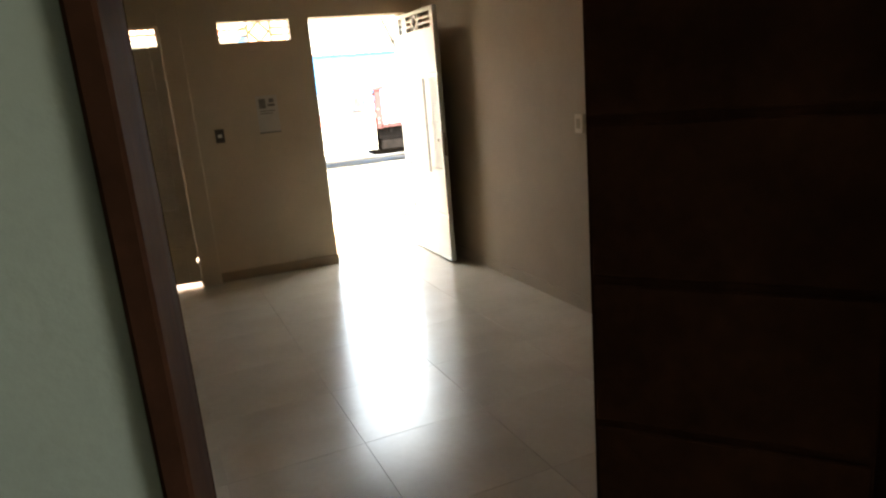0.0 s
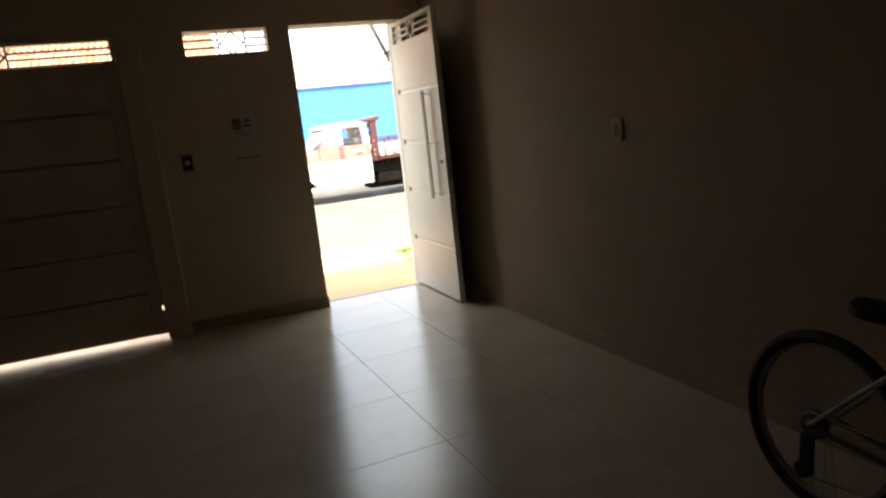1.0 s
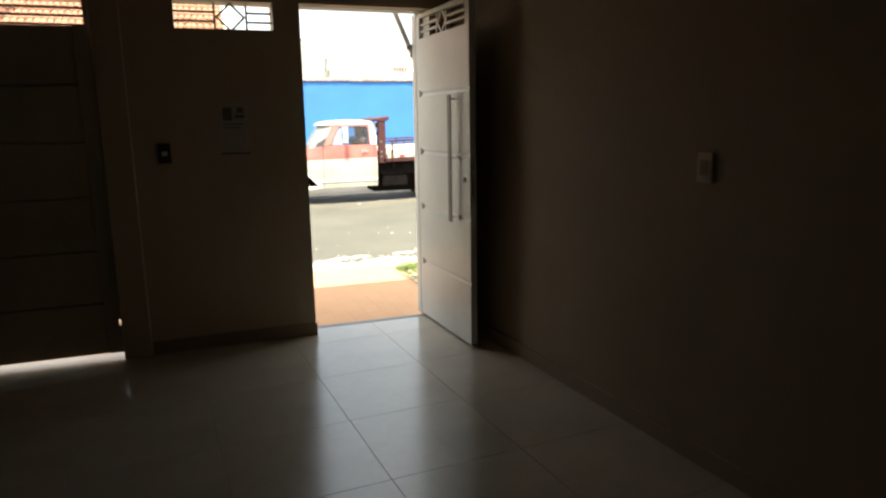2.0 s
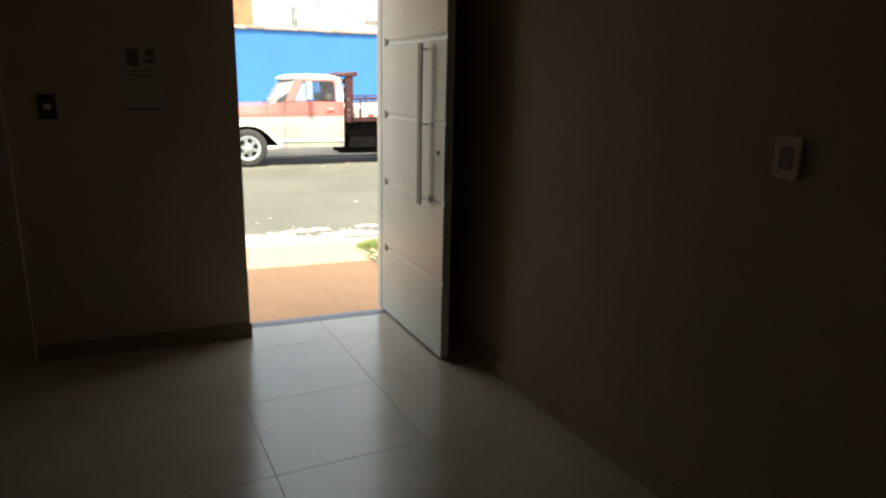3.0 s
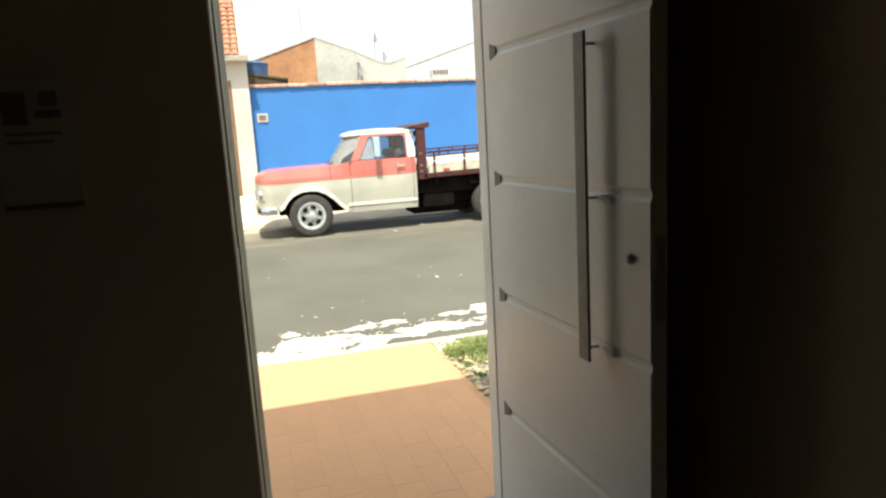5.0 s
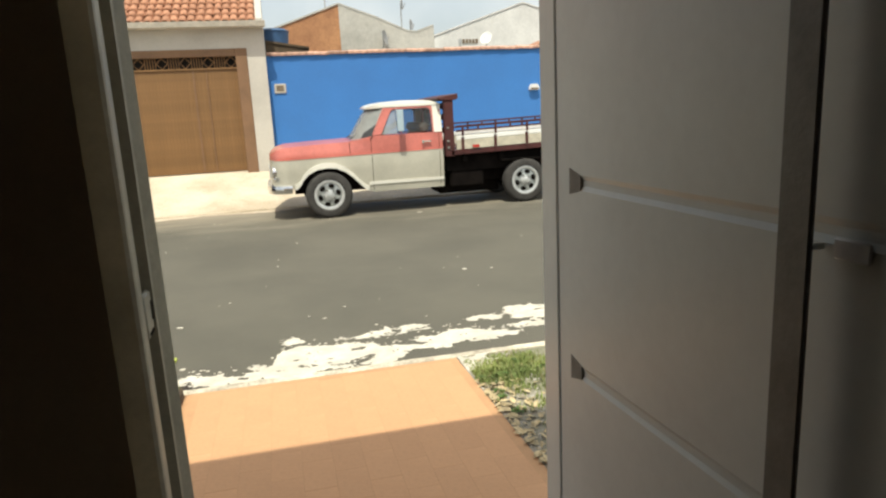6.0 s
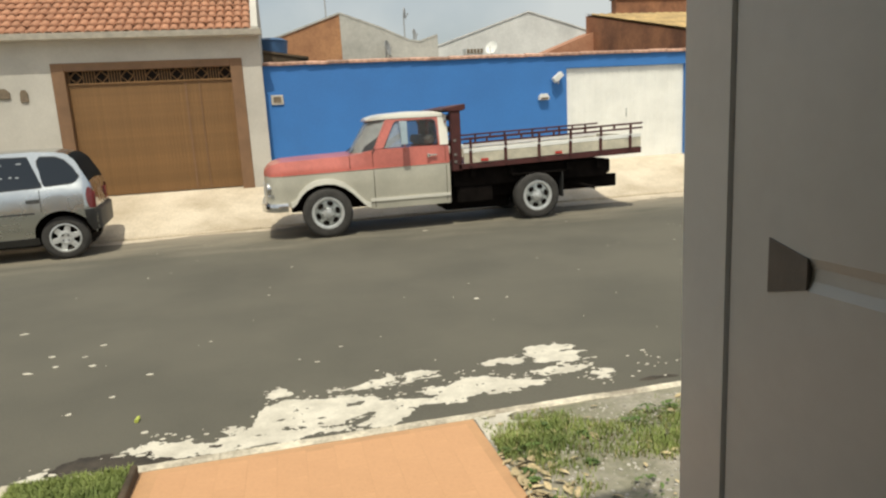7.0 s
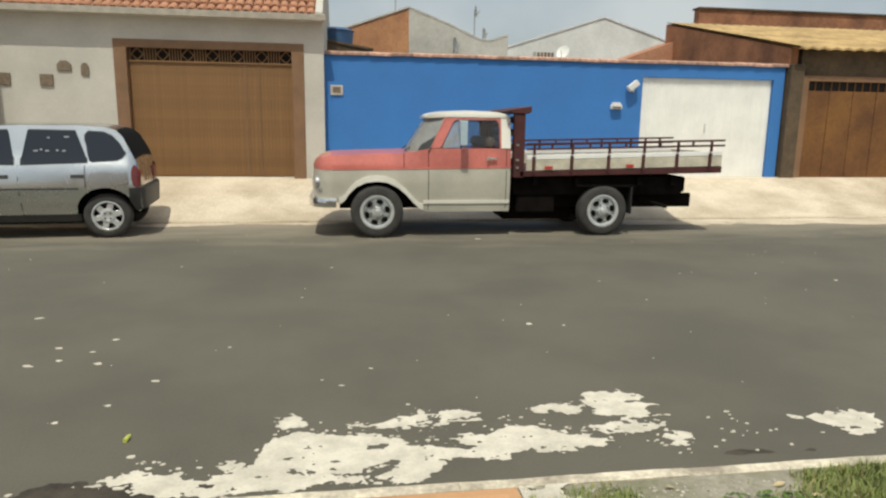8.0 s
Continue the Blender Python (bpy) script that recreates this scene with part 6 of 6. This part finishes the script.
# ---- roofs beyond ----
def gable(name, label, pts, y, depth, material, split=None, split_mat=None, roof_mat="cement"):
    h = thing(name, label, "house", (sum(p[0] for p in pts) / len(pts), y, 0))
    base = -0.5
    apex = max(pts, key=lambda p: p[1])
    if split:
        left = [p for p in pts if p[0] <= apex[0]]
        right = [p for p in pts if p[0] >= apex[0]]
        part("gable_wall", prism([(left[0][0], base), *left, (apex[0], base)], "y", y, y + depth), split_mat, h, "raw orange brick gable half")
        part("gable_wall", prism([(apex[0] + 0.001, base), *right, (right[-1][0], base)], "y", y - 0.02, y + depth), material, h, "grey rendered gable half")
    else:
        part("gable_wall", prism([(pts[0][0], base), *pts, (pts[-1][0], base)], "y", y, y + depth), material, h)
    for a, b in zip(pts, pts[1:]):
        d = Vector((b[0] - a[0], b[1] - a[1])).normalized()
        o_ = Vector((-d.y, d.x)) * 0.05
        part("roof_slope", prism([(a[0], a[1] + 0.002), (b[0], b[1] + 0.002), (b[0] + o_.x, b[1] + o_.y), (a[0] + o_.x, a[1] + o_.y)], "y", y - 0.03, y + depth), roof_mat, h)
    return h


gable("brick_house", "house gable half raw brick half grey render", [(0.30, 3.72), (2.47, 4.47), (3.6, 4.06), (4.5, 3.66), (4.8, 3.62), (5.36, 3.80)], 20, 7, "cement", True, "brick_orange")
gable("grey_house", "pale grey rendered gable behind the blue wall", [(5.6, 3.66), (6.22, 3.84), (9.44, 4.87), (12.4, 3.98)], 23, 7, "cement_light", roof_mat="cement_light")
gable("low_shed", "low shed with a rusty sloping sheet roof", [(0.26, 3.0), (1.25, 2.83)], 15.5, 3, "brown_wall", roof_mat="brown_wall")
orange = thing("tiled_house", "house with an orange clay tile roof slope", "house", (9.2, 17.5, 0))
part("roof", prism([(7.7, 2.6), (7.7, 2.95), (9.3, 3.52), (9.3, 2.6)], "y", 17.2, 18.6), "rooftile", orange)
part("wall", box(7.75, 17.25, -0.5, 9.25, 18.55, 2.6), "cement", orange)
tank = thing("water_tank", "dark blue round water tank behind the wall", "water tank", (0.45, 16.5, 3.0))
part("drum", rod((0.45, 16.5, 2.9), (0.45, 16.5, 3.34), 0.36, 0.40, 20), "bluetank", tank, smooth=True)
part("lid", rod((0.45, 16.5, 3.341), (0.45, 16.5, 3.40), 0.42, 0.30, 20), "bluetank", tank, smooth=True)
part("stand", box(0.0, 16.1, -0.5, 0.9, 16.9, 2.9), "cement", tank)


def dish(x, y, z, r, tilt, turn, mast, material="dish", label="small grey satellite dish on a mast"):
    d = thing("satellite_dish", label, "satellite dish", (x, y, z - mast), group="satellite dishes")
    bowl = bmesh.new()
    m = pose(x, y, z, tilt, 0, turn)
    prof = [(0.02, 0.0), (0.4 * r, 0.02 * r), (0.75 * r, 0.11 * r), (r, 0.22 * r)]
    rings = [[bowl.verts.new(m @ Vector((q * math.cos(2 * math.pi * i / 18), q * math.sin(2 * math.pi * i / 18), h))) for i in range(18)] for q, h in prof] + [[bowl.verts.new(m @ Vector((q * math.cos(2 * math.pi * i / 18), q * math.sin(2 * math.pi * i / 18), h - 0.012))) for i in range(18)] for q, h in prof[::-1]]
    for a, b in zip(rings, rings[1:]):
        for i in range(18):
            bowl.faces.new((a[i], a[(i + 1) % 18], b[(i + 1) % 18], b[i]))
    part("bowl", bowl, material, d, smooth=True)
    part("feed_arm", rod(m @ Vector((0, -r * 0.9, 0.1 * r)), m @ Vector((0, 0, r * 0.8)), 0.012, seg=6), "dish", d)
    part("mast", rod((x, y + 0.05, z - mast), (x, y + 0.05, z), 0.02, seg=8), "dish", d)
    if y < 20:
        part("wall_arm", rod((x, y + 0.05, z - mast), (x, 20.0, z - mast), 0.02, seg=8), "dish", d)


dish(3.74, 19.72, 3.46, 0.22, 80, 60, 0.25)
dish(4.72, 20.4, 3.90, 0.16, 80, 60, 0.26)
dish(7.62, 21.7, 3.56, 0.22, 68, -48, 4.2, "whitegate", "white satellite dish on a mast behind the wall")
dish(4.43, 20.3, 4.50, 0.17, 85, 70, 0.74)
for x, y, z0, z1 in ((2.12, 20.4, 4.2, 5.4),):
    a = thing("aerial_mast", "thin metal aerial mast on a roof", "antenna", (x, y, z0))
    part("pole", rod((x, y, z0), (x, y, z1), 0.02, seg=6), "dish", a)
rack = thing("roof_vent", "grey louvred box on the far roof", "vent", (7.0, 21.8, -0.6))
part("box", box(6.69, 21.6, -0.6, 7.29, 22.0, 3.57), "cement_light", rack)
for k in range(5):
    part("louvre", box(6.72 + 0.115 * k, 21.57, 3.40, 6.80 + 0.115 * k, 21.599, 3.54), "plaque", rack)

# ---- paving and floor pieces ----
def pieces():
    # terracotta pavers, laid in a running bond
    sx_, sy_ = 0.132, 0.247
    bm = box(0.0007, 0.0007, -0.03, sx_ - 0.0007, sy_ - 0.0007, 0, 0.0006)
    bmesh.ops.recalc_face_normals(bm, faces=bm.faces)
    me = bpy.data.meshes.new("paver")
    bm.to_mesh(me)
    bm.free()
    me.materials.append(M["terracotta"])
    bm = box(0.0007, 0.0007, -0.03, sx_ - 0.0007, sy_ / 2 - 0.0007, 0, 0.0006)
    bmesh.ops.recalc_face_normals(bm, faces=bm.faces)
    half_me = bpy.data.meshes.new("paver")
    bm.to_mesh(half_me)
    bm.free()
    half_me.materials.append(M["terracotta"])
    bed = bpy.data.objects["pavement_near"]
    r = random.Random(2)
    tilt = -math.degrees(math.atan(0.03))
    for i in range(-9, 10):
        for j in range(-1, 10):
            x = i * sx_
            y = 0.435 + j * sy_ + (sy_ / 2 if i % 2 else 0)
            y1 = y + sy_
            use = me
            if y < 0.43:
                y, use = y + sy_ / 2, half_me
            elif y1 > 2.681:
                y1, use = y1 - sy_ / 2, half_me
            if x < -1.2 or x + sx_ > 1.236 or y < 0.43 or y1 > 2.681:
                continue
            if x < -0.34 and x + sx_ > -0.905 and y1 > 2.16:
                continue
            ob = new("paver", use)
            ob.parent = bed
            ob.matrix_local = pose(x, y, PAVE(y) + r.uniform(-0.0003, 0.0003), tilt, 0, 0)
    # porcelain floor tiles, in line with the side wall
    ca, sa = math.cos(radians(4.3)), math.sin(radians(4.3))
    base = bpy.data.objects["floor_base"]
    S = 0.6
    full = None
    lines = [(-1, 0, 4.24), (0, 1, 0.13), (0, -1, 8.4), (1, 0.075, 1.033)]
    for i in range(-8, 6):
        for j in range(-9, 7):
            quad = []
            for du, dv in ((0.0007, 0.0007), (S - 0.0007, 0.0007), (S - 0.0007, S - 0.0007), (0.0007, S - 0.0007)):
                uu, vv = i * S + du, j * S + dv
                quad.append((-0.517 + uu * ca - vv * sa, -3.255 + uu * sa + vv * ca))
            cut = clip(quad, lines)
            if len(cut) < 3:
                continue
            area = abs(sum(a[0] * b[1] - b[0] * a[1] for a, b in zip(cut, cut[1:] + cut[:1]))) / 2
            if area < 0.004:
                continue
            if cut[0][1] < -5.4 and (cut[0][0] < -3.2):
                continue
            whole = abs(area - (S - 0.0014) ** 2) < 1e-6
            if whole and full:
                ob = new("floor_tile", full[0])
                ob.location = (quad[0][0] - full[1][0], quad[0][1] - full[1][1], 0)
            else:
                b = fan(cut, -0.004, 0.0)
                bmesh.ops.recalc_face_normals(b, faces=b.faces)
                m2 = bpy.data.meshes.new("floor_tile")
                b.to_mesh(m2)
                b.free()
                m2.materials.append(M["tile"])
                ob = new("floor_tile", m2)
                if whole:
                    full = (m2, quad[0])
            ob.parent = base


pieces()
